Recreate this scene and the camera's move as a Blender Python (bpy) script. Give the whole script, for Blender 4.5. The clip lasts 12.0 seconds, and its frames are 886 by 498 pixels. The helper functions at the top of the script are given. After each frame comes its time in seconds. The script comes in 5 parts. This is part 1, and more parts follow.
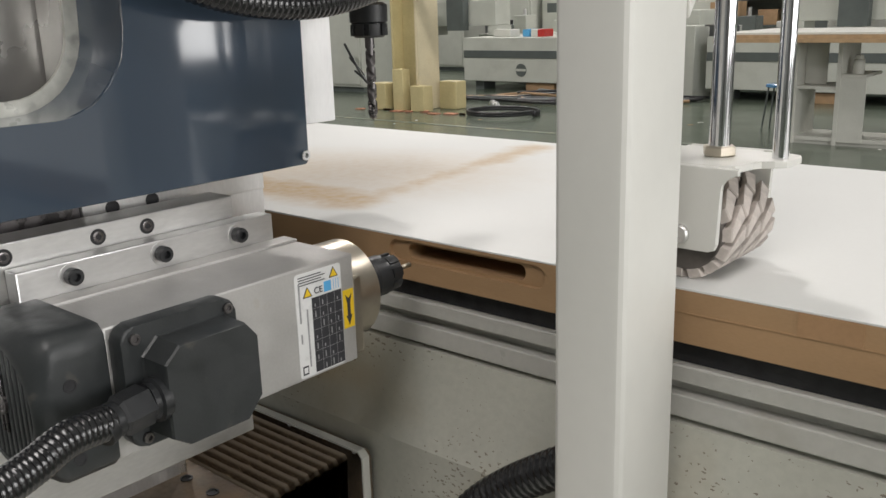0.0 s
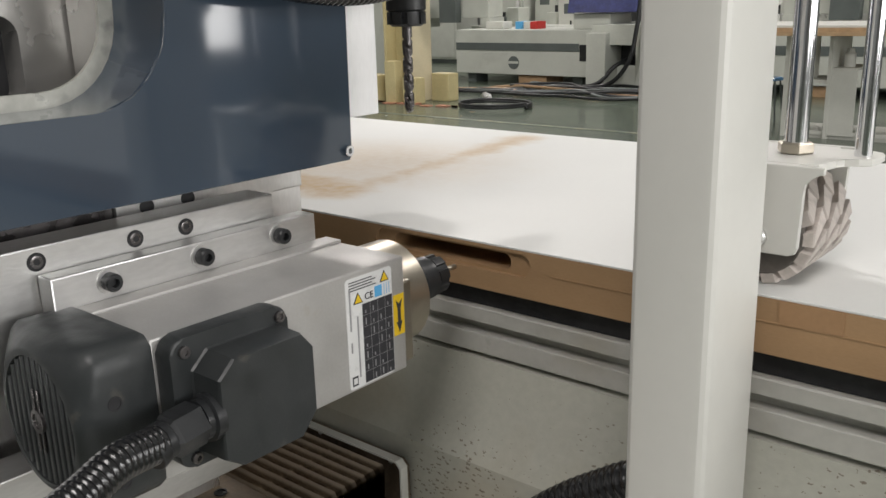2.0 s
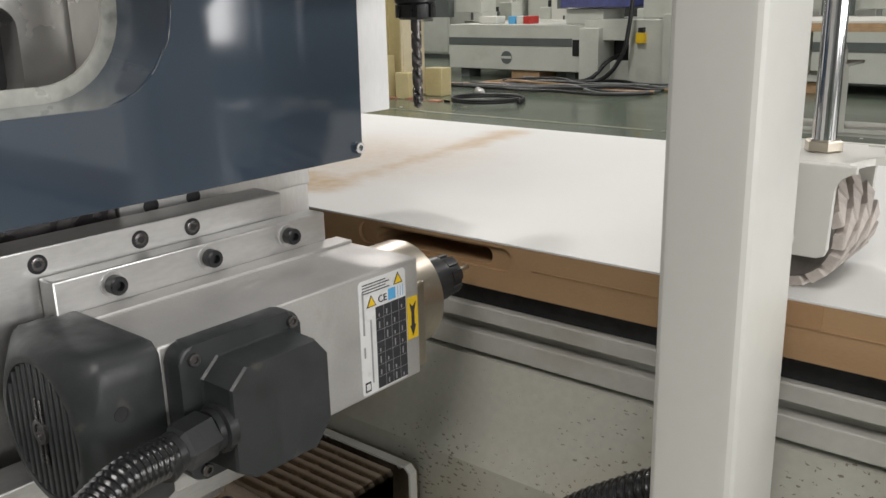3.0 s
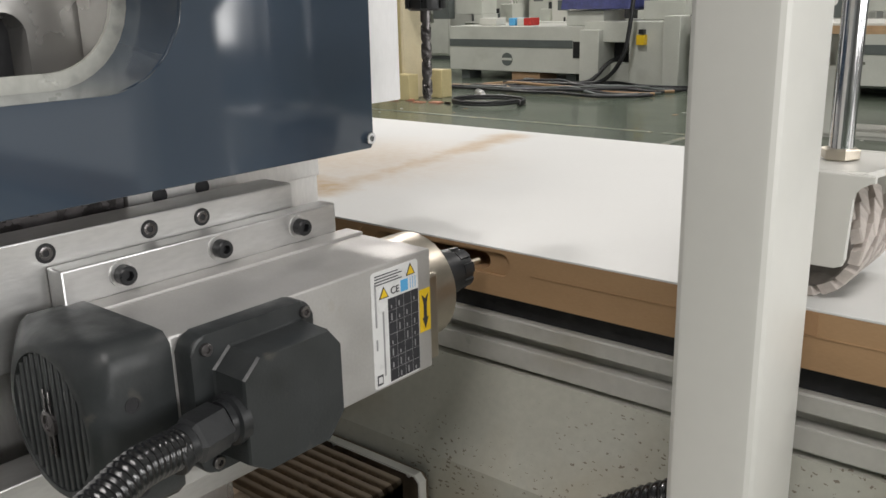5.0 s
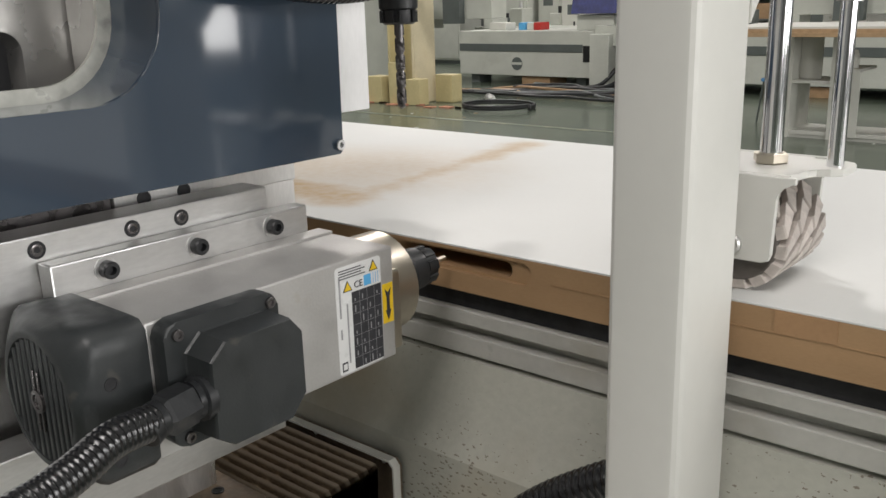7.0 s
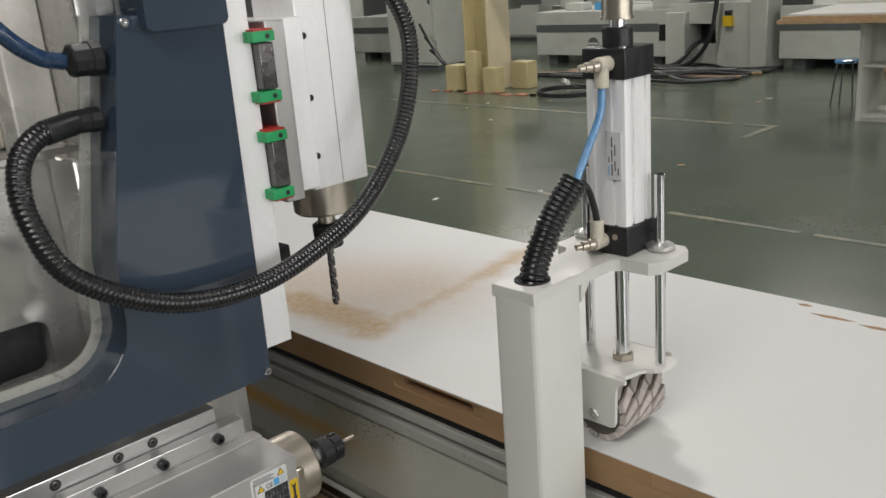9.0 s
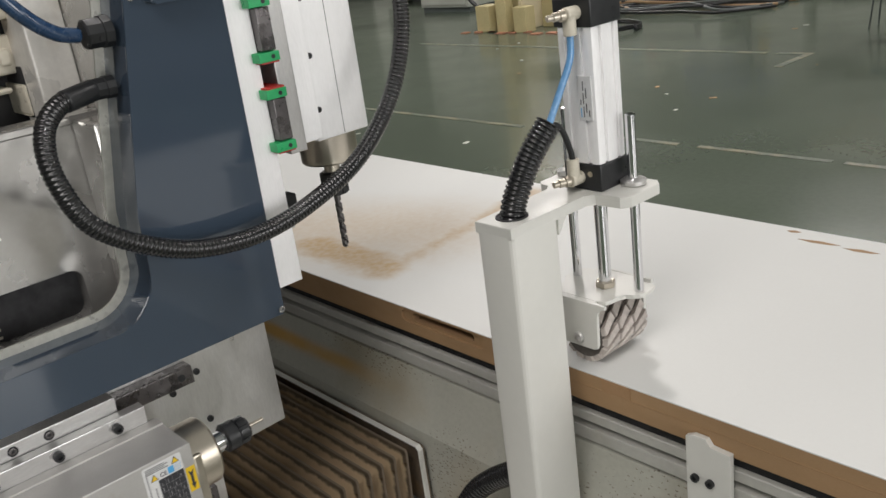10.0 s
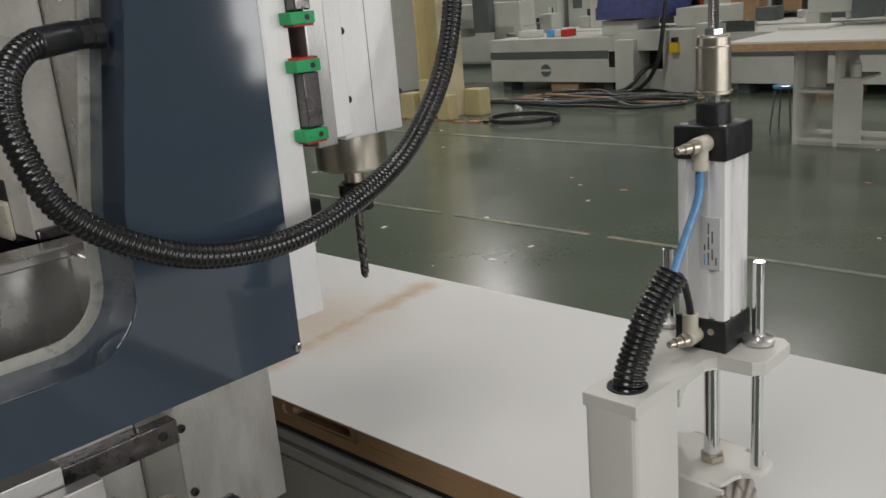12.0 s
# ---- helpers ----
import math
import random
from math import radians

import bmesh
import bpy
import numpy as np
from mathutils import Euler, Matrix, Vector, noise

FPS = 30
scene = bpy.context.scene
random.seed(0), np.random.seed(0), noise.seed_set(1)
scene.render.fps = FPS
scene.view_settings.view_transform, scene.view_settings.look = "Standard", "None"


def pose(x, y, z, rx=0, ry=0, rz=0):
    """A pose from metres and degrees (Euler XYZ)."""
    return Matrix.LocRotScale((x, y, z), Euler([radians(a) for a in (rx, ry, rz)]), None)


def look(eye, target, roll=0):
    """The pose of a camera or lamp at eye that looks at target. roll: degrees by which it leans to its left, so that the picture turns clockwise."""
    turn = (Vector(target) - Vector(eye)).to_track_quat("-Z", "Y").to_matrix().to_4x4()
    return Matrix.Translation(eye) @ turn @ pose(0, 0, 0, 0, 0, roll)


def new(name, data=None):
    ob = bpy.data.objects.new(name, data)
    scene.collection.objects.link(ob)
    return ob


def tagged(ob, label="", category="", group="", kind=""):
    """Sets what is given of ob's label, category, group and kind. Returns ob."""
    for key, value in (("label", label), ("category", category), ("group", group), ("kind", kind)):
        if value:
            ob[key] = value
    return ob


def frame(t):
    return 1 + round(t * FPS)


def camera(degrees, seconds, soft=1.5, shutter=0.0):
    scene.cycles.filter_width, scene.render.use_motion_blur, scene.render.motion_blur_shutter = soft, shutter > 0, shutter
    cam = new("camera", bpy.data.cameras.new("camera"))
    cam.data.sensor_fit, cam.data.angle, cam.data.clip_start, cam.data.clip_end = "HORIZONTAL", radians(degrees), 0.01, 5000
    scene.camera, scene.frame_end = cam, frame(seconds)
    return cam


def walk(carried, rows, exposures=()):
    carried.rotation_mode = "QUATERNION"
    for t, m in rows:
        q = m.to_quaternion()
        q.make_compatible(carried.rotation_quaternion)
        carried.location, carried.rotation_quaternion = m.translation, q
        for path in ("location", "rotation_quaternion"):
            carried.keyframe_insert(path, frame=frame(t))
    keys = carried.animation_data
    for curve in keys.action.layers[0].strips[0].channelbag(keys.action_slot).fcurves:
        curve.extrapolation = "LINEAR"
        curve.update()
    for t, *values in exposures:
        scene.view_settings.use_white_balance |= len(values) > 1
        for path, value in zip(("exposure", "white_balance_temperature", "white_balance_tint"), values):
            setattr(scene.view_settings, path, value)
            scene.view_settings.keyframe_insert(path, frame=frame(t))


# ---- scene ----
cam = camera(52.95, 12.0, 1.5, 0.3)
PATH = [
    (0.0, 0.0000, 0.0000, 1.2237, 74.93, 1.71, 40.51),
    (0.5, 0.0027, 0.0017, 1.2238, 74.77, 1.59, 40.37),
    (1.0, 0.0040, 0.0020, 1.2243, 74.66, 1.58, 40.28),
    (1.5, 0.0048, 0.0029, 1.2205, 74.56, 1.57, 40.22),
    (2.0, 0.0059, 0.0025, 1.2206, 74.44, 1.48, 40.07),
    (2.5, 0.0090, 0.0076, 1.2185, 74.27, 1.34, 39.82),
    (3.0, 0.0131, 0.0102, 1.2189, 74.11, 1.31, 39.68),
    (3.5, 0.0189, 0.0137, 1.2187, 73.99, 1.27, 39.50),
    (5.5, 0.0152, 0.0075, 1.2242, 74.31, 1.35, 39.90),
    (6.0, 0.0143, 0.0038, 1.2253, 74.43, 1.48, 40.10),
    (6.5, 0.0106, -0.0012, 1.2275, 74.53, 1.53, 40.23),
    (8.3, 0.1444, -0.0752, 1.3884, 73.23, 2.25, 42.10),
    (8.5, 0.1907, -0.0970, 1.4471, 73.01, 2.67, 43.23),
    (9.0, 0.3387, -0.1441, 1.5704, 72.47, 4.38, 45.50),
    (9.5, 0.4121, -0.1903, 1.5930, 70.61, 6.11, 46.91),
    (10.0, 0.4473, -0.1587, 1.5897, 69.05, 7.32, 47.37),
    (10.5, 0.4421, -0.1373, 1.5742, 69.89, 7.38, 47.71),
    (11.0, 0.4290, -0.1248, 1.6312, 73.44, 6.41, 47.26),
    (11.5, 0.4156, -0.1583, 1.6300, 75.01, 5.62, 44.59),
    (12.0, 0.5249, -0.1299, 1.6207, 73.80, 4.76, 43.21),
]
EXPOSURE = [(0.0, -0.11), (3.5, -0.11), (6.7, -0.10), (8.3, -0.42), (9.0, -0.48), (9.5, -0.38), (10.5, -0.32), (11.0, -0.42), (11.5, -0.58), (12.0, -0.73)]
walk(cam, [(t, pose(x, y, z, rx, ry, rz)) for t, x, y, z, rx, ry, rz in PATH], EXPOSURE)

# ---- world and light: a hall lit by unseen high-bay lamps, added fills and windows ----
world = bpy.data.worlds.new("hall_sky")
scene.world = world
world.use_nodes = True
wt = world.node_tree
sky = wt.nodes.new("ShaderNodeTexSky")
sky.sky_type = "NISHITA"
sky.sun_disc = False
sky.sun_elevation, sky.sun_rotation = radians(45), radians(200)
wt.links.new(sky.outputs["Color"], wt.nodes["Background"].inputs["Color"])
wt.nodes["Background"].inputs["Strength"].default_value = 0.08


def area_lamp(name, x, y, z, sx, sy, watts, colour=(1, 0.95, 0.925), aim=None):
    data = bpy.data.lights.new(name, "AREA")
    data.shape, data.size, data.size_y, data.energy, data.color = "RECTANGLE", sx, sy, watts, colour
    ob = new(name, data)
    ob.matrix_world = look((x, y, z), aim or (x, y + 0.001, 0))
    return ob


# the two broad lamps at y -3.2 are fills added for faces toward -y
for lx, ly, watts, size in [(-1.45, 2.15, 72, 0.26), (-5.4, 6.1, 230, 0.7), (-11.0, 5.2, 280, 0.6), (1.4, 5.2, 90, 0.6), (-5.0, 13.0, 200, 1.6), (-11.0, 13.0, 290, 0.6), (1.4, 13.0, 230, 0.6), (-5.0, -3.2, 210, 2.2), (1.4, -3.2, 250, 2.6), (0.8, -0.5, 20, 0.5)]:
    area_lamp("bay_and_fill_light", lx, ly, 5.7, size, size, watts)
# daylight in three tall windows behind and beside the camera; first two added to light +x faces
WINDOWS = ((-2.6, 0.95), (2.2, 0.95), (7.15, 0.50))
for wy, half in WINDOWS:
    area_lamp("window_daylight", 8.95, wy, 2.4, 2.6 * half, 3.4, 285 * half / 0.95, (0.985, 0.965, 0.95), (0.0, wy, 2.0))


# ---- materials ----
def mat(name, colour, rough=0.5, metal=0.0, vary=0.15, scale=8.0, bump=0.0, fine=120.0, stain=None, stain_scale=2.0, stain_at=0.58, coat=0.0, stretch=(1, 1, 1), rough_vary=0.15, seed=0.0, island=0.0):
    """A painted, cast or cut surface: broad tone changes, fine grain, optional stains and relief."""
    m = bpy.data.materials.new(name)
    m.use_nodes = True
    nt = m.node_tree
    N, L = nt.nodes.new, nt.links.new
    b = nt.nodes["Principled BSDF"]
    b.inputs["Metallic"].default_value = metal
    b.inputs["Coat Weight"].default_value = coat
    b.inputs["Coat Roughness"].default_value = 0.08
    co = N("ShaderNodeTexCoord")
    mp = N("ShaderNodeMapping")
    mp.inputs["Scale"].default_value = stretch
    mp.inputs["Location"].default_value = (seed, seed * 0.7, seed * 1.3)
    L(co.outputs["Object"], mp.inputs["Vector"])

    def noise_tex(s, detail=4.0):
        n = N("ShaderNodeTexNoise")
        n.inputs["Scale"].default_value, n.inputs["Detail"].default_value = s, detail
        L(mp.outputs["Vector"], n.inputs["Vector"])
        return n.outputs["Fac"]

    def ramp(fac, a, c, lo, hi):
        r = N("ShaderNodeMapRange")
        r.inputs[1].default_value, r.inputs[2].default_value, r.inputs[3].default_value, r.inputs[4].default_value = a, c, lo, hi
        L(fac, r.inputs[0])
        return r.outputs[0]

    broad, grain = noise_tex(scale), noise_tex(fine, 2.0)
    hsv = N("ShaderNodeHueSaturation")
    hsv.inputs["Color"].default_value = (*colour, 1)
    add = N("ShaderNodeMath")
    add.operation = "MULTIPLY"
    L(ramp(broad, 0.3, 0.7, 1 - vary, 1 + vary), add.inputs[0])
    L(ramp(grain, 0.3, 0.7, 1 - vary * 0.5, 1 + vary * 0.5), add.inputs[1])
    value = add.outputs[0]
    if island:
        info = N("ShaderNodeObjectInfo")
        mul = N("ShaderNodeMath")
        mul.operation = "MULTIPLY"
        L(value, mul.inputs[0])
        L(ramp(info.outputs["Random"], 0, 1, 1 - island, 1 + island), mul.inputs[1])
        value = mul.outputs[0]
    L(value, hsv.inputs["Value"])
    out = hsv.outputs["Color"]
    if stain:
        mx = N("ShaderNodeMix")
        mx.data_type = "RGBA"
        L(ramp(noise_tex(stain_scale, 8.0), stain_at, stain_at + 0.12, 0, 0.75), mx.inputs[0])
        L(out, mx.inputs[6])
        mx.inputs[7].default_value = (*stain, 1)
        out = mx.outputs[2]
    L(out, b.inputs["Base Color"])
    L(ramp(noise_tex(scale * 3), 0.3, 0.7, max(rough - rough_vary, 0.03), min(rough + rough_vary, 1)), b.inputs["Roughness"])
    if bump:
        bp = N("ShaderNodeBump")
        bp.inputs["Strength"].default_value, bp.inputs["Distance"].default_value = bump, 0.002
        L(grain, bp.inputs["Height"])
        L(bp.outputs["Normal"], b.inputs["Normal"])
    return m


def glow(name, colour, strength):
    m = bpy.data.materials.new(name)
    m.use_nodes = True
    b = m.node_tree.nodes["Principled BSDF"]
    b.inputs["Base Color"].default_value = (*colour, 1)
    b.inputs["Emission Color"].default_value = (*colour, 1)
    b.inputs["Emission Strength"].default_value = strength
    return m


STEEL = mat("brushed_steel", (0.68, 0.672, 0.66), 0.34, 0.90, 0.09, 14, 0.05, 420, stretch=(1, 1, 0.25), rough_vary=0.08, stain=(0.52, 0.50, 0.46), stain_scale=9, stain_at=0.62)
ALU = mat("milled_aluminium", (0.93, 0.925, 0.925), 0.38, 0.15, 0.05, 16, 0.04, 420, stretch=(1, 1, 0.2), rough_vary=0.07)
MILLED = mat("milled_slide_metal", (0.63, 0.625, 0.615), 0.36, 0.88, 0.09, 14, 0.04, 420, stretch=(1, 0.25, 1), rough_vary=0.08)
MOTOR_ALU = mat("anodised_aluminium", (0.50, 0.49, 0.475), 0.50, 0.60, 0.05, 9, 0.06, 500, stain=(0.44, 0.39, 0.31), stain_scale=26, stain_at=0.66)
CHROME = mat("chromed_rod", (0.78, 0.78, 0.8), 0.10, 1.0, 0.03, 20, rough_vary=0.03)
BRASSY = mat("turned_nickel_steel", (0.56, 0.51, 0.43), 0.36, 1.0, 0.04, 12, 0.0, 200, rough_vary=0.05)
BLUE = mat("dark_blue_enamel", (0.042, 0.060, 0.086), 0.07, 0.0, 0.025, 5, 0.02, 9, coat=0.5, rough_vary=0.02)
GREY_PAINT = mat("pale_grey_paint", (0.68, 0.675, 0.635), 0.38, 0.0, 0.02, 3, 0.05, 70, rough_vary=0.06)
BED_PAINT = mat("grimy_bed_paint", (0.40, 0.40, 0.36), 0.5, 0.0, 0.10, 5, 0.12, 140, stain=(0.30, 0.24, 0.16), stain_scale=7, stain_at=0.60)
BLACK = mat("black_plastic", (0.0145, 0.0155, 0.017), 0.42, 0.0, 0.15, 20, 0.06, 500)
MOULDED = mat("dusty_moulded_plastic", (0.025, 0.028, 0.029), 0.46, 0.0, 0.10, 14, 0.05, 500, stain=(0.075, 0.070, 0.060), stain_scale=70, stain_at=0.66)
TOWER = mat("black_tower_paint", (0.018, 0.018, 0.019), 0.6, 0.0, 0.2, 6, 0.05, 60)
HOSE = mat("black_nylon_conduit", (0.010, 0.010, 0.011), 0.22, 0.0, 0.1, 30, coat=0.4, rough_vary=0.05)
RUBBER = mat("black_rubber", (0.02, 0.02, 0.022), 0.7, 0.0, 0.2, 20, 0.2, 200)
MDF = mat("cut_mdf", (0.36, 0.226, 0.118), 0.75, 0.0, 0.07, 9, 0.05, 240, stretch=(1, 1, 3))
FLOOR = mat("green_epoxy_floor", (0.098, 0.120, 0.090), 0.24, 0.0, 0.10, 0.7, 0.008, 30, stain=(0.112, 0.132, 0.105), stain_scale=1.1, stain_at=0.58, coat=0.15, rough_vary=0.03)
WALL = mat("hall_wall_paint", (0.42, 0.43, 0.42), 0.7, 0.0, 0.06, 2, 0.05, 50)
YELLOW = mat("yellow_column_paint", (0.50, 0.43, 0.23), 0.5, 0.0, 0.10, 3, 0.05, 60)
GREY_ROLL = mat("grey_roller_rubber", (0.10, 0.088, 0.078), 0.75, 0.0, 0.12, 30, 0.2, 200)


# ---- mesh helpers ----
def part(name, bm, material, parent=None, label="", smooth=False):
    me = bpy.data.meshes.new(name)
    bmesh.ops.recalc_face_normals(bm, faces=bm.faces)
    bm.to_mesh(me)
    bm.free()
    for p in me.polygons:
        p.use_smooth = True
    if not smooth:
        me.set_sharp_from_angle(angle=radians(21))
    me.materials.append(material)
    ob = new(name, me)
    if parent:
        ob.parent = parent
    if label:
        ob["label"] = label
    return ob


def thing(name, label, category, group="", kind=""):
    return tagged(new(name), label, category, group, kind)


def block(lo, hi, bevel=0.0, segs=2, bm=None):
    """A box between two corners, its edges rounded."""
    out = bm or bmesh.new()
    made = bmesh.ops.create_cube(out, size=1)
    c = [(a + b) / 2 for a, b in zip(lo, hi)]
    s = [abs(b - a) for a, b in zip(lo, hi)]
    bmesh.ops.transform(out, matrix=Matrix.LocRotScale(c, None, s), verts=made["verts"])
    if bevel:
        edges = list({e for v in made["verts"] for e in v.link_edges})
        bmesh.ops.bevel(out, geom=edges, offset=bevel, segments=segs, affect="EDGES", profile=0.5)
    return out


def tube(p, q, r, r2=None, n=24, bevel=0.0, bm=None):
    """A round bar or cone from p to q."""
    out = bm or bmesh.new()
    p, q = Vector(p), Vector(q)
    made = bmesh.ops.create_cone(out, cap_ends=True, segments=n, radius1=r, radius2=r if r2 is None else r2, depth=(q - p).length)
    m = Matrix.Translation((p + q) / 2) @ (q - p).to_track_quat("Z", "Y").to_matrix().to_4x4()
    if bevel:
        rim = [e for e in {e for v in made["verts"] for e in v.link_edges} if any(len(f.verts) > 4 for f in e.link_faces)]
        geo = bmesh.ops.bevel(out, geom=rim, offset=bevel, segments=2, affect="EDGES", profile=0.5)
        verts = list({v for v in made["verts"] if v.is_valid} | set(geo["verts"]))
    else:
        verts = made["verts"]
    bmesh.ops.transform(out, matrix=m, verts=verts)
    return out


def prism(points, axis, lo, hi, bevel=0.0, bm=None):
    """A flat outline drawn out along an axis: points are the other two coordinates, in x, y, z order."""
    out = bm or bmesh.new()
    k = "xyz".index(axis)

    def at(p, d):
        v = list(p)
        v.insert(k, d)
        return v

    a = [out.verts.new(at(p, lo)) for p in points]
    b = [out.verts.new(at(p, hi)) for p in points]
    caps = [out.faces.new(a), out.faces.new(b[::-1])]
    for i in range(len(points)):
        j = (i + 1) % len(points)
        out.faces.new((a[i], b[i], b[j], a[j]))
    if bevel:
        edges = list({e for f in caps for e in f.edges})
        bmesh.ops.bevel(out, geom=edges, offset=bevel, segments=2, affect="EDGES", profile=0.5)
    return out


def lathe(profile, p, q, n=32, bm=None):
    """Turned part: (distance along p to q, radius) pairs."""
    out = bm or bmesh.new()
    p, q = Vector(p), Vector(q)
    m = Matrix.Translation(p) @ (q - p).to_track_quat("Z", "Y").to_matrix().to_4x4()
    rings = []
    for d, r in profile:
        rings.append([out.verts.new(m @ Vector((r * math.cos(2 * math.pi * i / n), r * math.sin(2 * math.pi * i / n), d))) for i in range(n)])
    for a, b in zip(rings, rings[1:]):
        for i in range(n):
            j = (i + 1) % n
            out.faces.new((a[i], a[j], b[j], b[i]))
    out.faces.new(rings[0][::-1])
    out.faces.new(rings[-1])
    return out


def spline(points, steps=14):
    """A smooth line through the points."""
    P = [Vector(p) for p in points]
    P = [P[0] * 2 - P[1]] + P + [P[-1] * 2 - P[-2]]
    out = []
    for i in range(1, len(P) - 2):
        for s in range(steps):
            t = s / steps
            a, b, c, d = P[i - 1], P[i], P[i + 1], P[i + 2]
            out.append(0.5 * ((2 * b) + (c - a) * t + (2 * a - 5 * b + 4 * c - d) * t * t + (3 * b - a - 3 * c + d) * t ** 3))
    out.append(P[-2])
    return out


def sweep(line, radii, n=16, bm=None):
    """A tube along a line with a radius at each of its points."""
    out = bm or bmesh.new()
    rings, up = [], None
    for i, p in enumerate(line):
        d = (line[min(i + 1, len(line) - 1)] - line[max(i - 1, 0)]).normalized()
        if up is None:
            up = d.orthogonal().normalized()
        up = (up - d * up.dot(d)).normalized()
        side = d.cross(up)
        r = radii[i] if isinstance(radii, (list, tuple)) else radii
        rings.append([out.verts.new(p + (up * math.cos(2 * math.pi * k / n) + side * math.sin(2 * math.pi * k / n)) * r) for k in range(n)])
    for a, b in zip(rings, rings[1:]):
        for i in range(n):
            j = (i + 1) % n
            out.faces.new((a[i], a[j], b[j], b[i]))
    out.faces.new(rings[0][::-1])
    out.faces.new(rings[-1])
    return out


def resample(line, step):
    out, rest = [line[0]], 0.0
    for a, b in zip(line, line[1:]):
        length = (b - a).length
        d = step - rest
        while d <= length:
            out.append(a.lerp(b, d / length))
            d += step
        rest = (rest + length) % step
    return out


def corrugated(points, r, pitch, n=14):
    """Ribbed conduit along a smooth line."""
    line = resample(spline(points, 24), pitch / 6)
    radii = [r * (1.0, 1.0, 0.97, 0.895, 0.895, 0.97)[i % 6] for i in range(len(line))]
    return sweep(line, radii, n)


def rounded(y0, z0, y1, z1, r, n=6, corners="abcd"):
    """A rectangle outline with round corners (a low-low, b high-low, c high-high, d low-high)."""
    out = []
    for key, cx, cy, a0 in (("a", y0 + r, z0 + r, 180), ("b", y1 - r, z0 + r, 270), ("c", y1 - r, z1 - r, 0), ("d", y0 + r, z1 - r, 90)):
        if key in corners:
            out += [(cx + r * math.cos(radians(a0 + 90 * i / n)), cy + r * math.sin(radians(a0 + 90 * i / n))) for i in range(n + 1)]
        else:
            out.append({"a": (y0, z0), "b": (y1, z0), "c": (y1, z1), "d": (y0, z1)}[key])
    return out


GREEN = mat("green_plastic", (0.02, 0.36, 0.12), 0.4, 0.0, 0.08, 30)
RED = mat("red_seal", (0.45, 0.03, 0.025), 0.5, 0.0, 0.1, 30)
IVORY = mat("ivory_plastic", (0.62, 0.58, 0.48), 0.4, 0.0, 0.05, 30)
BLUE_TUBE = mat("blue_air_tube", (0.12, 0.30, 0.55), 0.2, 0.0, 0.08, 40, coat=0.5)
LABEL_WHITE = mat("white_label_film", (0.68, 0.68, 0.675), 0.35, 0.0, 0.03, 30)
LABEL_BLACK = mat("label_ink", (0.03, 0.03, 0.035), 0.45, 0.0, 0.1, 60)
LABEL_YELLOW = mat("yellow_label_film", (0.75, 0.50, 0.02), 0.4, 0.0, 0.04, 40)
LABEL_CYAN = mat("blue_label_ink", (0.10, 0.38, 0.68), 0.4, 0.0, 0.04, 40)
RUSTY = mat("dusty_oiled_steel", (0.20, 0.155, 0.11), 0.5, 0.45, 0.22, 12, 0.25, 200, stain=(0.26, 0.17, 0.09), stain_scale=14, stain_at=0.52)


def lit_dusty_cloth():
    """Dark oiled cloth; pale sawdust and the light caught are painted on each fold's near flank."""
    m = mat("oiled_bellows_cloth", (0.15, 0.11, 0.072), 0.40, 0.0, 0.30, 16, 0.15, 260, stain=(0.17, 0.115, 0.065), stain_scale=9, stain_at=0.52)
    nt = m.node_tree
    N, L = nt.nodes.new, nt.links.new
    b = nt.nodes["Principled BSDF"]
    base = b.inputs["Base Color"].links[0].from_socket
    co, sep = N("ShaderNodeTexCoord"), N("ShaderNodeSeparateXYZ")
    L(co.outputs["Object"], sep.inputs[0])
    wob = N("ShaderNodeTexNoise")
    wob.inputs["Scale"].default_value, wob.inputs["Detail"].default_value = 45, 5
    L(co.outputs["Object"], wob.inputs["Vector"])
    add = N("ShaderNodeMath")
    add.operation = "MULTIPLY_ADD"
    L(wob.outputs["Fac"], add.inputs[0])
    add.inputs[1].default_value = 0.007
    L(sep.outputs[1], add.inputs[2])
    r = N("ShaderNodeMapRange")
    r.interpolation_type = "SMOOTHSTEP"
    r.inputs[1].default_value, r.inputs[2].default_value, r.inputs[3].default_value, r.inputs[4].default_value = 0.0005, -0.0020, 0.0, 0.9
    L(add.outputs[0], r.inputs[0])
    mx = N("ShaderNodeMix")
    mx.data_type = "RGBA"
    L(r.outputs[0], mx.inputs[0])
    L(base, mx.inputs[6])
    mx.inputs[7].default_value = (0.72, 0.55, 0.35, 1)
    # a narrow pale line painted on each crest: worn edge and sheen
    fold = N("ShaderNodeMath")
    fold.operation = "ABSOLUTE"
    L(sep.outputs[1], fold.inputs[0])
    worn_sheen = N("ShaderNodeMapRange")
    worn_sheen.inputs[1].default_value, worn_sheen.inputs[2].default_value, worn_sheen.inputs[3].default_value, worn_sheen.inputs[4].default_value = 0.0010, 0.0022, 0.75, 0.0
    L(fold.outputs[0], worn_sheen.inputs[0])
    crest = N("ShaderNodeMix")
    crest.data_type = "RGBA"
    L(worn_sheen.outputs[0], crest.inputs[0])
    L(mx.outputs[2], crest.inputs[6])
    crest.inputs[7].default_value = (0.42, 0.35, 0.27, 1)
    L(crest.outputs[2], b.inputs["Base Color"])
    return m


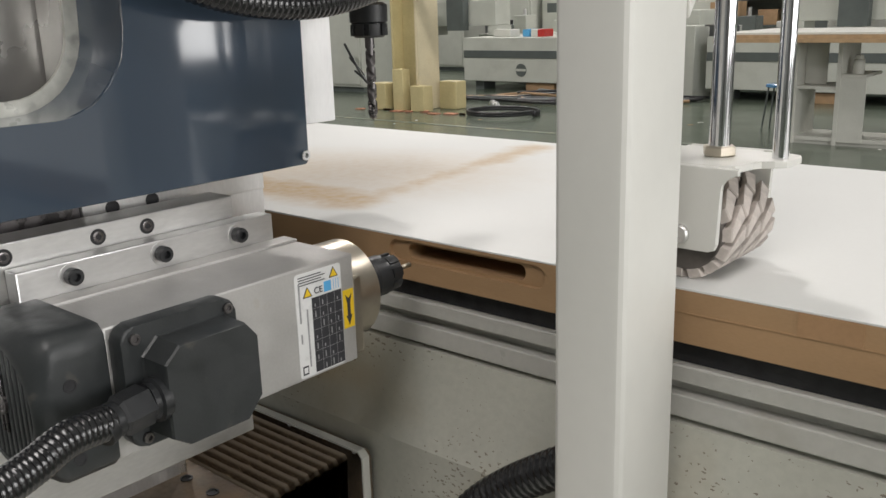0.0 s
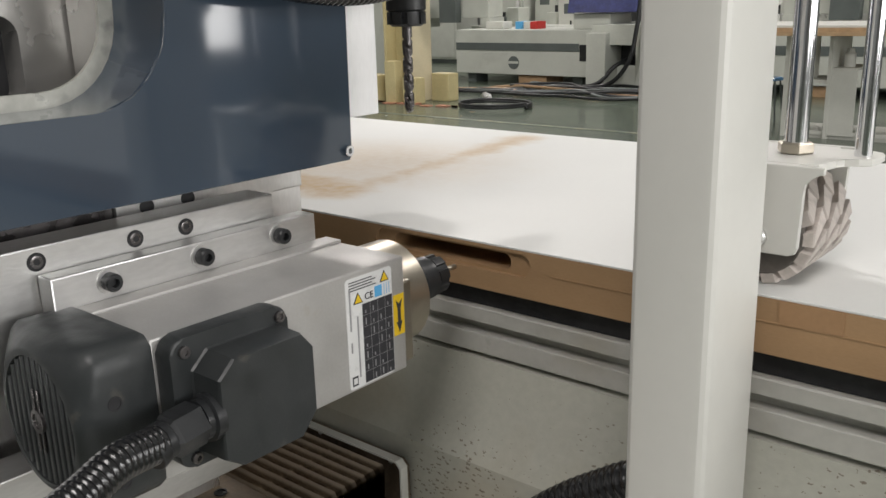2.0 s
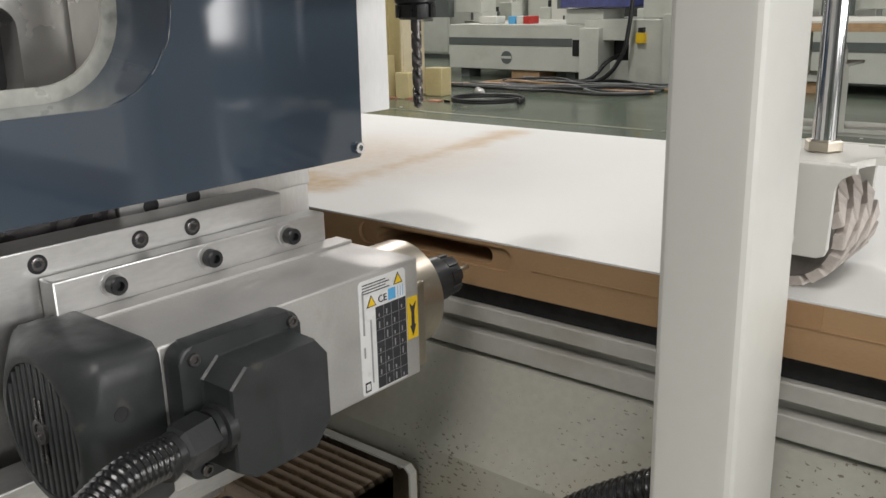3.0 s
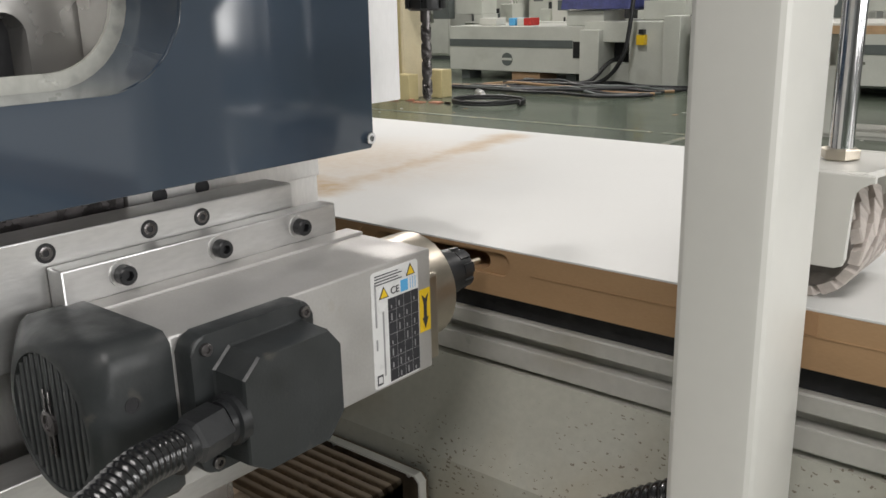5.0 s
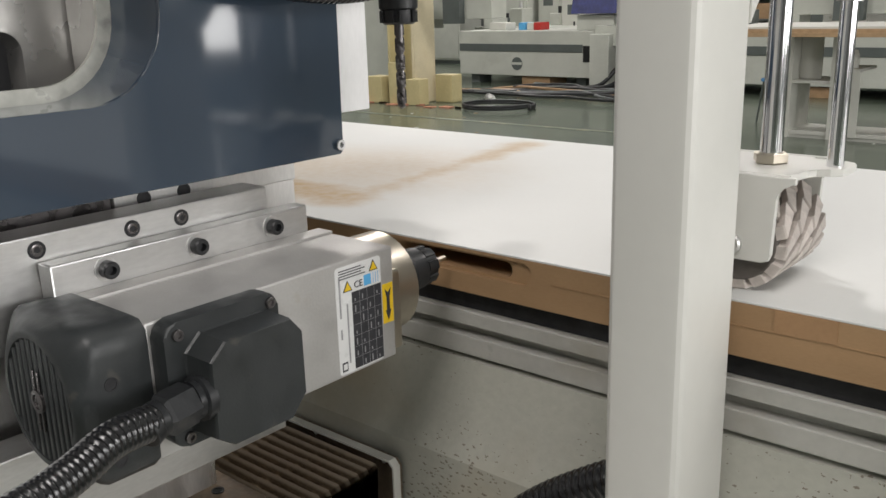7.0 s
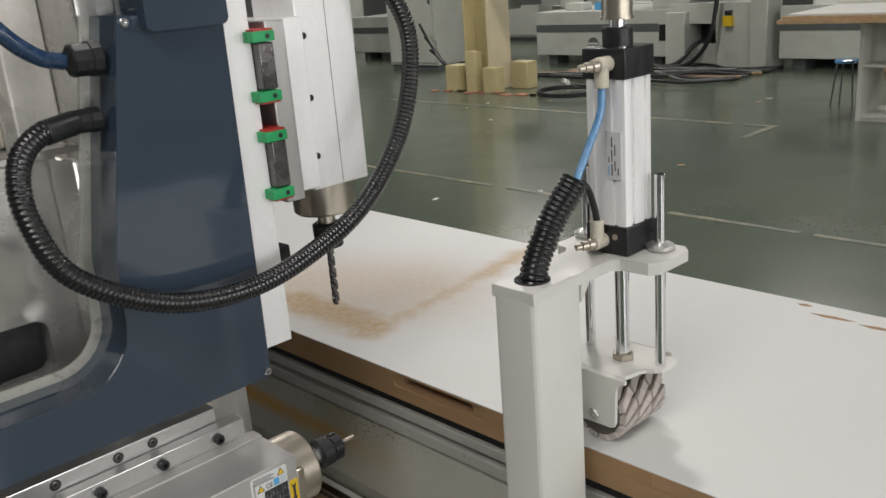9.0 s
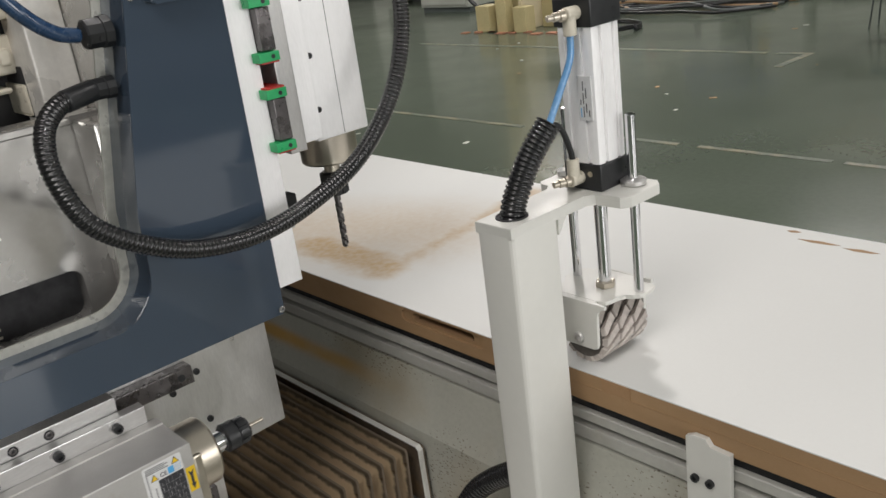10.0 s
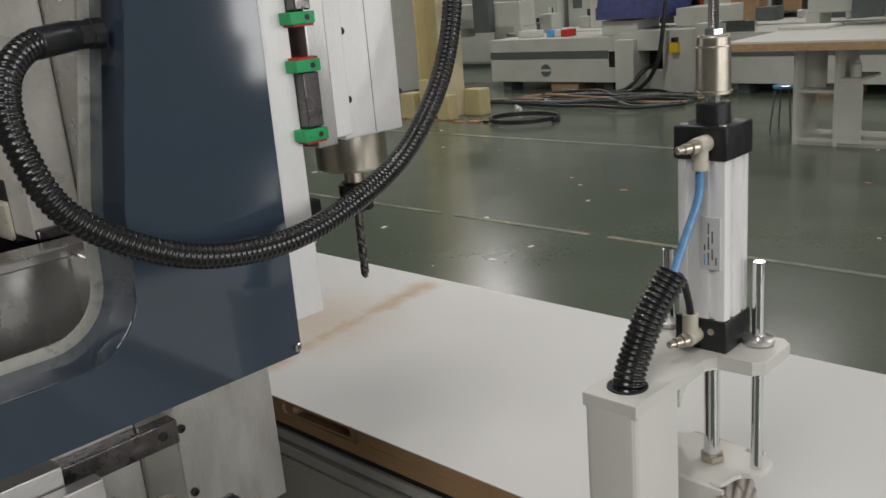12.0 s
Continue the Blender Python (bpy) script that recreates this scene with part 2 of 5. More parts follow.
BELLOW = lit_dusty_cloth()
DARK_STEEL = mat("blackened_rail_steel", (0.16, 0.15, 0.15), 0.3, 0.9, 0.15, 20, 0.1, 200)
ENAMEL_LIP = mat("worn_cream_edge", (0.42, 0.42, 0.38), 0.4, 0.25, 0.12, 20, 0.1, 160, stain=(0.2, 0.2, 0.19), stain_scale=30, stain_at=0.62)
CAST = mat("milled_casting", (0.47, 0.46, 0.44), 0.24, 0.68, 0.06, 5, 0.05, 120, stain=(0.41, 0.395, 0.365), stain_scale=6, stain_at=0.56)
WOOD = mat("chipboard", (0.40, 0.27, 0.15), 0.7, 0.0, 0.15, 14, 0.1, 200)
MELAMINE = mat("white_melamine", (0.60, 0.60, 0.55), 0.5, 0.0, 0.05, 6)
MACHINE = mat("machine_grey_paint", (0.50, 0.515, 0.465), 0.45, 0.0, 0.07, 3, 0.05, 60, stain=(0.42, 0.43, 0.38), stain_scale=2.5, stain_at=0.62)
MACHINE_DARK = mat("machine_slate_paint", (0.10, 0.115, 0.11), 0.45, 0.0, 0.1, 5)
LINE = mat("worn_yellow_line", (0.25, 0.235, 0.165), 0.5, 0.0, 0.2, 7, stain=(0.11, 0.138, 0.115), stain_scale=5, stain_at=0.40)
TARP = mat("blue_tarpaulin", (0.035, 0.045, 0.17), 0.5, 0.0, 0.25, 8, 0.4, 30)
CARD = mat("cardboard", (0.34, 0.22, 0.12), 0.8, 0.0, 0.12, 10)


def laminate():
    """White door skin with brown sawdust swept into an L of drifts."""
    m = mat("white_door_laminate", (0.69, 0.695, 0.678), 0.58, 0.0, 0.012, 3, 0.02, 200, rough_vary=0.05)
    nt = m.node_tree
    N, L = nt.nodes.new, nt.links.new
    b = nt.nodes["Principled BSDF"]
    base = b.inputs["Base Color"].links[0].from_socket
    co = N("ShaderNodeTexCoord")
    wob = N("ShaderNodeTexNoise")
    wob.inputs["Scale"].default_value, wob.inputs["Detail"].default_value = 24, 8
    drawn = N("ShaderNodeMapping")
    drawn.inputs["Scale"].default_value = (0.8, 1.15, 1.0)
    L(co.outputs["Object"], drawn.inputs["Vector"])
    L(drawn.outputs["Vector"], wob.inputs["Vector"])
    sep = N("ShaderNodeSeparateXYZ")
    L(co.outputs["Object"], sep.inputs[0])

    def math_node(op, a, c):
        n = N("ShaderNodeMath")
        n.operation = op
        for i, v in enumerate((a, c)):
            if isinstance(v, (int, float)):
                n.inputs[i].default_value = v
            else:
                L(v, n.inputs[i])
        return n.outputs[0]

    def near(ax, ay, bx, by, wide, soft):
        # nearness to the line from a to b
        dx, dy = bx - ax, by - ay
        n2 = dx * dx + dy * dy
        px, py = math_node("SUBTRACT", sep.outputs[0], ax), math_node("SUBTRACT", sep.outputs[1], ay)
        u = math_node("DIVIDE", math_node("ADD", math_node("MULTIPLY", px, dx), math_node("MULTIPLY", py, dy)), n2)
        u = math_node("MINIMUM", math_node("MAXIMUM", u, 0.0), 1.0)
        ex, ey = math_node("SUBTRACT", px, math_node("MULTIPLY", u, dx)), math_node("SUBTRACT", py, math_node("MULTIPLY", u, dy))
        d = math_node("SQRT", math_node("ADD", math_node("MULTIPLY", ex, ex), math_node("MULTIPLY", ey, ey)), 0)
        d = math_node("ADD", d, math_node("MULTIPLY", math_node("SUBTRACT", wob.outputs["Fac"], 0.5), 0.055))
        r = N("ShaderNodeMapRange")
        r.interpolation_type = "SMOOTHSTEP"
        r.inputs[1].default_value, r.inputs[2].default_value, r.inputs[3].default_value, r.inputs[4].default_value = wide - soft, wide + soft, 1.0, 0.0
        L(d, r.inputs[0])
        return r.outputs[0]

    drift = near(-0.98, 0.705, -0.755, 0.705, 0.044, 0.032)
    sweep_line = math_node("MULTIPLY", near(-0.745, 0.74, -0.795, 1.14, 0.022, 0.030), 0.85)
    haze = math_node("MULTIPLY", near(-1.10, 0.74, -0.84, 0.86, 0.14, 0.13), 0.52)
    grain = N("ShaderNodeTexNoise")
    grain.inputs["Scale"].default_value, grain.inputs["Detail"].default_value = 75, 6
    L(co.outputs["Object"], grain.inputs["Vector"])
    gr = N("ShaderNodeMapRange")
    gr.inputs[1].default_value, gr.inputs[2].default_value, gr.inputs[3].default_value, gr.inputs[4].default_value = 0.30, 0.65, 0.72, 1.0
    L(grain.outputs["Fac"], gr.inputs[0])
    fac = math_node("MULTIPLY", math_node("MAXIMUM", math_node("MAXIMUM", drift, sweep_line), haze), gr.outputs[0])
    mx = N("ShaderNodeMix")
    mx.data_type = "RGBA"
    L(fac, mx.inputs[0])
    L(base, mx.inputs[6])
    mx.inputs[7].default_value = (0.49, 0.335, 0.165, 1)
    L(mx.outputs[2], b.inputs["Base Color"])
    return m


LAMINATE = laminate()


def speckled():
    """Bed paint on which swarf has settled in dark flecks."""
    m = mat("flecked_bed_paint", (0.42, 0.42, 0.365), 0.5, 0.0, 0.08, 5, 0.12, 140, stain=(0.37, 0.32, 0.225), stain_scale=3.2, stain_at=0.53)
    nt = m.node_tree
    N, L = nt.nodes.new, nt.links.new
    b = nt.nodes["Principled BSDF"]
    base = b.inputs["Base Color"].links[0].from_socket
    co = N("ShaderNodeTexCoord")
    vor = N("ShaderNodeTexVoronoi")
    vor.inputs["Scale"].default_value = 150
    squash = N("ShaderNodeMapping")
    squash.inputs["Scale"].default_value = (0.75, 1.0, 1.5)
    L(co.outputs["Object"], squash.inputs["Vector"])
    jag = N("ShaderNodeTexNoise")
    jag.inputs["Scale"].default_value = 420
    L(co.outputs["Object"], jag.inputs["Vector"])
    blend = N("ShaderNodeMix")
    blend.data_type = "VECTOR"
    blend.inputs[0].default_value = 0.006
    L(squash.outputs["Vector"], blend.inputs[4])
    L(jag.outputs["Color"], blend.inputs[5])
    L(blend.outputs[1], vor.inputs["Vector"])
    area = N("ShaderNodeTexNoise")
    area.inputs["Scale"].default_value = 6
    L(co.outputs["Object"], area.inputs["Vector"])
    lim = N("ShaderNodeMapRange")
    lim.inputs[1].default_value, lim.inputs[2].default_value, lim.inputs[3].default_value, lim.inputs[4].default_value = 0.41, 0.61, 0.05, 0.28
    L(area.outputs["Fac"], lim.inputs[0])
    less = N("ShaderNodeMath")
    less.operation = "LESS_THAN"
    L(vor.outputs["Distance"], less.inputs[0])
    L(lim.outputs[0], less.inputs[1])
    mul = N("ShaderNodeMath")
    mul.operation = "MULTIPLY"
    L(less.outputs[0], mul.inputs[0])
    mul.inputs[1].default_value = 0.8
    mx = N("ShaderNodeMix")
    mx.data_type = "RGBA"
    L(mul.outputs[0], mx.inputs[0])
    L(base, mx.inputs[6])
    mx.inputs[7].default_value = (0.13, 0.10, 0.07, 1)
    # brown dust that has settled along the ledge of the beam
    sep = N("ShaderNodeSeparateXYZ")
    L(co.outputs["Object"], sep.inputs[0])
    veil = None
    for axis, a, c, lo, hi in ((2, 0.870, 0.851, 0.0, 1.0), (2, 0.826, 0.846, 0.0, 1.0), (0, -0.60, -0.86, 0.0, 1.0)):
        r = N("ShaderNodeMapRange")
        r.interpolation_type = "SMOOTHSTEP"
        r.inputs[1].default_value, r.inputs[2].default_value, r.inputs[3].default_value, r.inputs[4].default_value = a, c, lo, hi
        L(sep.outputs[axis], r.inputs[0])
        if veil is None:
            veil = r.outputs[0]
        else:
            n = N("ShaderNodeMath")
            n.operation = "MULTIPLY"
            L(veil, n.inputs[0])
            L(r.outputs[0], n.inputs[1])
            veil = n.outputs[0]
    patch = N("ShaderNodeTexNoise")
    patch.inputs["Scale"].default_value, patch.inputs["Detail"].default_value = 9, 6
    L(co.outputs["Object"], patch.inputs["Vector"])
    n = N("ShaderNodeMath")
    n.operation = "MULTIPLY"
    L(veil, n.inputs[0])
    L(patch.outputs["Fac"], n.inputs[1])
    mx2 = N("ShaderNodeMix")
    mx2.data_type = "RGBA"
    boost = N("ShaderNodeMath")
    boost.operation, boost.use_clamp = "MULTIPLY", True
    L(n.outputs[0], boost.inputs[0])
    boost.inputs[1].default_value = 1.7
    L(boost.outputs[0], mx2.inputs[0])
    L(mx.outputs[2], mx2.inputs[6])
    mx2.inputs[7].default_value = (0.50, 0.31, 0.10, 1)
    L(mx2.outputs[2], b.inputs["Base Color"])
    return m


BED_FACE = speckled()

# ---- the hall ----
floor = part("floor", block((-24, -12, -0.1), (9, 24, 0)), FLOOR)
tagged(floor, "glossy green epoxy workshop floor with scuffs", "floor", kind="structure")
for name, lo, hi in (("wall_north", (-24, 24, 0), (9, 24.2, 6.4)), ("wall_south", (-24, -12.2, 0), (9, -12, 6.4)), ("wall_west", (-24.2, -12, 0), (-24, 24, 6.4))):
    tagged(part(name, block(lo, hi), WALL), "plain pale painted workshop wall", "wall", kind="structure")
piers = block((9, -12, 0), (9.2, 24, 0.7), bm=block((9, -12, 4.1), (9.2, 24, 6.4)))
edges = [-12.0] + [wy + d for wy, half in WINDOWS for d in (-half, half)] + [24.0]
for lo_y, hi_y in zip(edges[::2], edges[1::2]):
    block((9, lo_y, 0.7), (9.2, hi_y, 4.1), bm=piers)
tagged(part("wall_east", piers, WALL), "pale workshop wall with three tall windows", "wall", kind="structure")
for k, (wy, half) in enumerate(WINDOWS):
    win = thing("window_%d" % (k + 1), "tall unseen workshop window", "window", kind="structure")
    for a in (-half, -0.02, half - 0.04):
        part("window_frame", block((9.05, wy + a, 0.7), (9.12, wy + a + 0.04, 4.1)), MACHINE_DARK, win)
tagged(part("ceiling", block((-24, -12, 6.4), (9, 24, 6.6)), WALL), "plain pale workshop ceiling", "ceiling", kind="structure")

# worn floor markings
for x0, x1, y0, y1 in ((-9.0, -4.1, 4.545, 4.59), (-3.95, -2.75, 4.545, 4.59), (-2.6, -1.75, 4.545, 4.59), (-1.68, -0.9, 4.545, 4.59), (-0.8, 2.5, 4.545, 4.59), (-3.34, -3.27, 6.86, 7.45), (-3.6, -3.35, 7.38, 7.45), (-8.5, -3.7, 7.38, 7.44)):
    tagged(part("floor_marking", block((x0, y0, -0.02), (x1, y1, 0.004)), LINE), "worn yellow paint line on green floor", "floor marking", kind="structure")

# ---- machine bed and door blank ----
RAIL_PAINT = mat("worn_rail_paint", (0.46, 0.455, 0.42), 0.42, 0.0, 0.08, 6, 0.06, 120, stain=(0.36, 0.34, 0.29), stain_scale=8, stain_at=0.58)
bed = thing("machine_bed", "grimy pale grey steel machine bed with slotted edge rail", "machine bed")
X0, X1 = -2.4, 1.9
part("bed_body", prism([(0.6402, 0.922), (0.6402, 0.8985), (0.622, 0.893), (0.606, 0.838), (0.588, 0.802), (0.586, 0.30), (0.62, 0.26), (0.62, 0.0), (1.26, 0.0), (1.26, 0.922), (0.650, 0.922)], "x", X0, X1, 0.0), BED_FACE, bed, "grimy grey paint with rust-brown dust")
part("edge_rail", prism([(0.640, 0.899), (0.640, 0.9445), (0.6215, 0.9445), (0.620, 0.943), (0.620, 0.9306), (0.6205, 0.9298), (0.6345, 0.9298), (0.6345, 0.9186), (0.6205, 0.9186), (0.620, 0.9178), (0.620, 0.9005), (0.6215, 0.899)], "x", X0, X1, 0.0), RAIL_PAINT, bed, "pale edge rail with a long slot")
part("spoil_board", block((X0, 0.6275, 0.9447), (X1, 1.25, 0.9665), 0.001), RUBBER, bed, "black board under the door")


def nest(outer, loops, y0, deep, back):
    """A flat front at y0 with stepped pockets: each loop starts where the one before ends."""
    bm = bmesh.new()

    def ring(pts, y):
        vs = [bm.verts.new((p[0], y, p[1])) for p in pts]
        return vs, [bm.edges.new((vs[i], vs[(i + 1) % len(vs)])) for i in range(len(vs))]

    ov, oe = ring(outer, y0)
    bv, be = ring(outer, back)
    for i in range(len(ov)):
        j = (i + 1) % len(ov)
        bm.faces.new((ov[i], ov[j], bv[j], bv[i]))
    bm.faces.new(bv)
    y = y0
    for pts, d in zip(loops, deep):
        iv, ie = ring(pts, y)
        bmesh.ops.triangle_fill(bm, use_beauty=True, edges=oe + ie)
        y += d
        wv, we = ring(pts, y)
        for i in range(len(iv)):
            j = (i + 1) % len(iv)
            bm.faces.new((iv[i], iv[j], wv[j], wv[i]))
        ov, oe = wv, we
    bm.faces.new(ov)
    return bm


door = thing("door_blank", "white-faced door blank with bare brown edges, milled lock mortise", "door blank")
part("core", nest([(-1.95, 0.9667), (1.05, 0.9667), (1.05, 1.0095), (-1.95, 1.0095)], [rounded(-0.602, 0.9855, -0.416, 1.0065, 0.010, 8), rounded(-0.580, 0.9885, -0.4395, 1.0035, 0.0072, 8)], 0.6127, [0.004, 0.045], 1.1935), MDF, door, "brown fibreboard core with milled mortise")
part("top_skin", block((-1.95, 0.6124, 1.0095), (1.05, 1.1938, 1.0115), 0.0006), LAMINATE, door, "white laminate dusted with brown sawdust")
part("seam", block((-0.395, 0.6120, 0.9912), (1.05, 0.613, 0.9920)), MDF, door)
part("edge_patch", prism([(-0.2004, 0.9915), (-0.156, 0.9925), (-0.156, 1.0094), (-0.2004, 1.0094)], "y", 0.6117, 0.6130), mat("paler_mdf_patch", (0.36, 0.215, 0.11), 0.7, 0.0, 0.08, 12, 0.1, 240), door, "paler filled patch in the edge")
for cx, cy, w in ((-0.18, 1.150, 0.035), (-0.11, 1.146, 0.028), (-0.235, 1.176, 0.012)):
    part("chip", prism([(cx - w, cy), (cx - w * 0.3, cy - 0.005), (cx + w * 0.6, cy - 0.002), (cx + w, cy + 0.003), (cx, cy + 0.006)], "z", 1.0113, 1.0119), CARD, door, "brown chip in the laminate")

stop = thing("edge_stop", "pale grey steel stop plate bolted to the bed edge", "stop plate")
part("plate", prism([(-0.0725, 0.86), (-0.0725, 0.979), (-0.062, 0.984), (-0.045, 0.984), (-0.040, 0.974), (-0.014, 0.974), (-0.014, 0.86)], "y", 0.6035, 0.6115, 0.001), GREY_PAINT, stop)
for sx in (-0.060, -0.040):
    part("bolt", lathe([(0, 0.0055), (0.004, 0.0055), (0.004, 0.003), (0.001, 0.003)], (sx, 0.6035, 0.926), (sx, 0.58, 0.926), 16), BLACK, stop)


def socket_screw(name, p, d, r, h, material, parent):
    """A socket-head screw with its hexagonal recess, its head standing out along d."""
    bm = bmesh.new()
    p, d = Vector(p), Vector(d).normalized()
    lathe([(0, r), (h * 0.85, r), (h, r * 0.88), (h, r * 0.5), (h * 0.45, r * 0.48)], p, p + d, 18, bm)
    return part(name, bm, material, parent)


# ---- gantry base, bellows ----
base = thing("router_gantry", "pale grey gantry with dark drive tower beside the bed", "gantry")
part("beam", block((-1.25, -0.05, 0.30), (-0.27, 0.56, 0.66), 0.008), GREY_PAINT, base)
part("skid", block((-1.25, 0.02, 0.0), (-0.27, 0.50, 0.298), 0.006), MACHINE_DARK, base)

tower = base
part("column_foot", block((-1.29, -0.29, 0.662), (-0.94, 0.02, 0.8395), 0.006), MACHINE_DARK, tower)
part("tower_column", block((-1.30, -0.30, 0.84), (-0.925, 0.50, 2.05), 0.01), TOWER, tower)
for k, (ty, tz, w, h, m) in enumerate(((0.195, 1.530, 0.020, 0.026, IVORY), (0.192, 1.472, 0.015, 0.022, IVORY), (0.176, 1.436, 0.024, 0.008, IVORY), (0.2065, 1.404, 0.005, 0.042, IVORY), (0.06, 1.44, 0.10, 0.10, BLACK), (0.17, 1.46, 0.05, 0.05, IVORY), (0.10, 1.60, 0.14, 0.09, BLACK), (0.20, 1.56, 0.035, 0.035, IVORY), (-0.02, 1.50, 0.06, 0.06, IVORY), (0.21, 1.40, 0.06, 0.07, RUBBER), (0.02, 1.68, 0.10, 0.10, IVORY))):
    part("drive_unit", block((-0.924, ty, tz), (-0.85 - 0.01 * (k % 3), ty + w, tz + h), 0.004), m, tower)

slide = thing("slide_carriage", "dusty brown steel slide carriage plate with bolt holes", "carriage plate")
part("plate", block((-1.02, -0.02, 0.795), (-0.586, 0.4196, 0.815), 0.0015), RUSTY, slide)
part("carriage_body", block((-0.98, 0.0, 0.663), (-0.640, 0.40, 0.7945), 0.003), RUSTY, slide)
for hx, hy in ((-0.665, 0.397), (-0.625, 0.397), (-0.665, 0.30), (-0.625, 0.30)):
    part("bolt_hole", lathe([(0, 0.0058), (0.0012, 0.0058), (0.0012, 0.0042), (0.0004, 0.0042)], (hx, hy, 0.8148), (hx, hy, 0.83), 16), BLACK, slide)
part("riser", block((-0.95, 0.05, 0.8155), (-0.74, 0.36, 0.87), 0.003), CAST, slide)

bellows = thing("way_bellows", "oily brown pleated bellows with pale end frame", "bellows")
part("end_frame", prism([(-1.60, 0.665), (-0.613, 0.665), (-0.613, 0.777), (-0.619, 0.784), (-1.60, 0.784)], "y", 0.5785, 0.5815, 0.0006), RUSTY, bellows, "oily folded end plate")
part("end_rim", prism([(-1.60, 0.7822), (-0.6205, 0.7822), (-0.6153, 0.777), (-0.6153, 0.665), (-0.613, 0.665), (-0.613, 0.778), (-0.6195, 0.7845), (-1.60, 0.7845)], "y", 0.5690, 0.5783), GREY_PAINT, bellows)
for rx in (-0.635, -0.74, -0.86, -0.98):
    socket_screw("rivet", (rx, 0.5784, 0.776), (0, -1, 0), 0.003, 0.0015, STEEL, bellows)
# fill under the folds, coloured dark to give the valleys their shade
part("inner_cloth", block((-1.60, 0.30, 0.666), (-0.665, 0.5770, 0.7400), 0.002), mat("valley_shade_lining", (0.07, 0.052, 0.036), 0.6, 0.0, 0.2, 20), bellows)
PLEATS = []
N_PLEATS = 11


def pleat_mesh():
    """One fold: a shallow ridge across the way and down its flank."""
    half, top, low, side, inn = 0.0125, 0.781, 0.753, -0.628, -0.654
    me = bmesh.new()
    ys = (-half, 0.0, half)
    tops, backs = (low, top, low), (inn, side, inn)
    rows = []
    for y, z, x in zip(ys, tops, backs):
        rows.append([me.verts.new((-1.60, y, z)), me.verts.new((x - 0.003, y, z)), me.verts.new((x, y, z - 0.004)), me.verts.new((x - 0.006, y, 0.664))])
    for a, b in zip(rows, rows[1:]):
        for i in range(3):
            me.faces.new((a[i], a[i + 1], b[i + 1], b[i]))
    bmesh.ops.solidify(me, geom=me.faces[:], thickness=0.0012)
    return me


first = part("pleat", pleat_mesh(), BELLOW, bellows)
PLEATS.append(first)
for i in range(1, N_PLEATS):
    ob = new("pleat", first.data)
    ob.parent = bellows
    PLEATS.append(ob)
for i, ob in enumerate(PLEATS):
    ob.matrix_basis = pose(0, 0.5615 - 0.0129 * i, 0)


# ---- press post with cylinder and knobbed roller ----
press = thing("press_post", "pale grey post with air cylinder and knobbed press roller", "roller press")
bm = block((-0.334, 0.499, 0.05), (-0.276, 0.580, 1.243), 0.0085, 4)
part("post", bm, GREY_PAINT, press, "pale grey painted square tube")
bm = prism([(-0.3338, 0.4992), (-0.2762, 0.4992), (-0.2762, 0.628), (-0.268, 0.640), (-0.232, 0.640), (-0.2225, 0.650), (-0.2225, 0.706), (-0.232, 0.716), (-0.355, 0.716), (-0.365, 0.706), (-0.365, 0.650), (-0.355, 0.640), (-0.342, 0.640), (-0.3338, 0.628)], "z", 1.2335, 1.2475, 0.0012)
part("arm", bm, GREY_PAINT, press, "pale grey arm plate with side lugs")
part("arm_rib", prism([(0.5795, 1.213), (0.5795, 1.2334), (0.596, 1.2334)], "x", -0.3335, -0.2765, 0.001), GREY_PAINT, press)
CX, CY = -0.2905, 0.6740
part("cable_hole", lathe([(0, 0.0195), (0.0016, 0.0195), (0.0016, 0.017), (0.0003, 0.017)], (-0.305, 0.532, 1.2473), (-0.305, 0.532, 1.3), 28), RUBBER, press)


def barrel():
    """An extruded cylinder body: a square with grooves down each side."""
    pts = []
    s, g = 0.0262, 0.0035
    for k in range(4):
        for u, w in ((-s + 0.006, s), (-0.015, s), (-0.015, s - g), (-0.0085, s - g), (-0.0085, s), (0.0085, s), (0.0085, s - g), (0.015, s - g), (0.015, s), (s - 0.006, s), (s - 0.0015, s - 0.0015)):
            a = -k * math.pi / 2
            pts.append((CX + u * math.cos(a) - w * math.sin(a), CY + u * math.sin(a) + w * math.cos(a)))
    return prism(pts, "z", 1.2815, 1.4435)


part("barrel", barrel(), ALU, press, "satin aluminium cylinder barrel")
part("cap", block((CX - 0.0280, CY - 0.0280, 1.2477), (CX + 0.0280, CY + 0.0280, 1.2813), 0.002), BLACK, press, "black lower cylinder head")
part("cap", block((CX - 0.0280, CY - 0.0280, 1.4437), (CX + 0.0280, CY + 0.0280, 1.4765), 0.002), BLACK, press, "black upper cylinder head")
for sx in (-1, 1):
    part("screw_recess", tube((CX + sx * 0.02, CY - 0.02, 1.4755), (CX + sx * 0.02, CY - 0.02, 1.4777), 0.004, n=14), STEEL, press)
part("port_screw", lathe([(0, 0.0035), (0.001, 0.0035), (0.001, 0.002), (0.0002, 0.002)], (CX + 0.012, CY - 0.0279, 1.269), (CX + 0.012, CY - 0.04, 1.269), 14), BRASSY, press)
part("neck", lathe([(0, 0.0165), (0.019, 0.0165), (0.020, 0.0155), (0.020, 0.009)], (CX, CY, 1.4764), (CX, CY, 1.55), 28), BLACK, press)
part("upper_rod", tube((CX, CY, 1.4955), (CX, CY, 1.5055), 0.0085), CHROME, press)
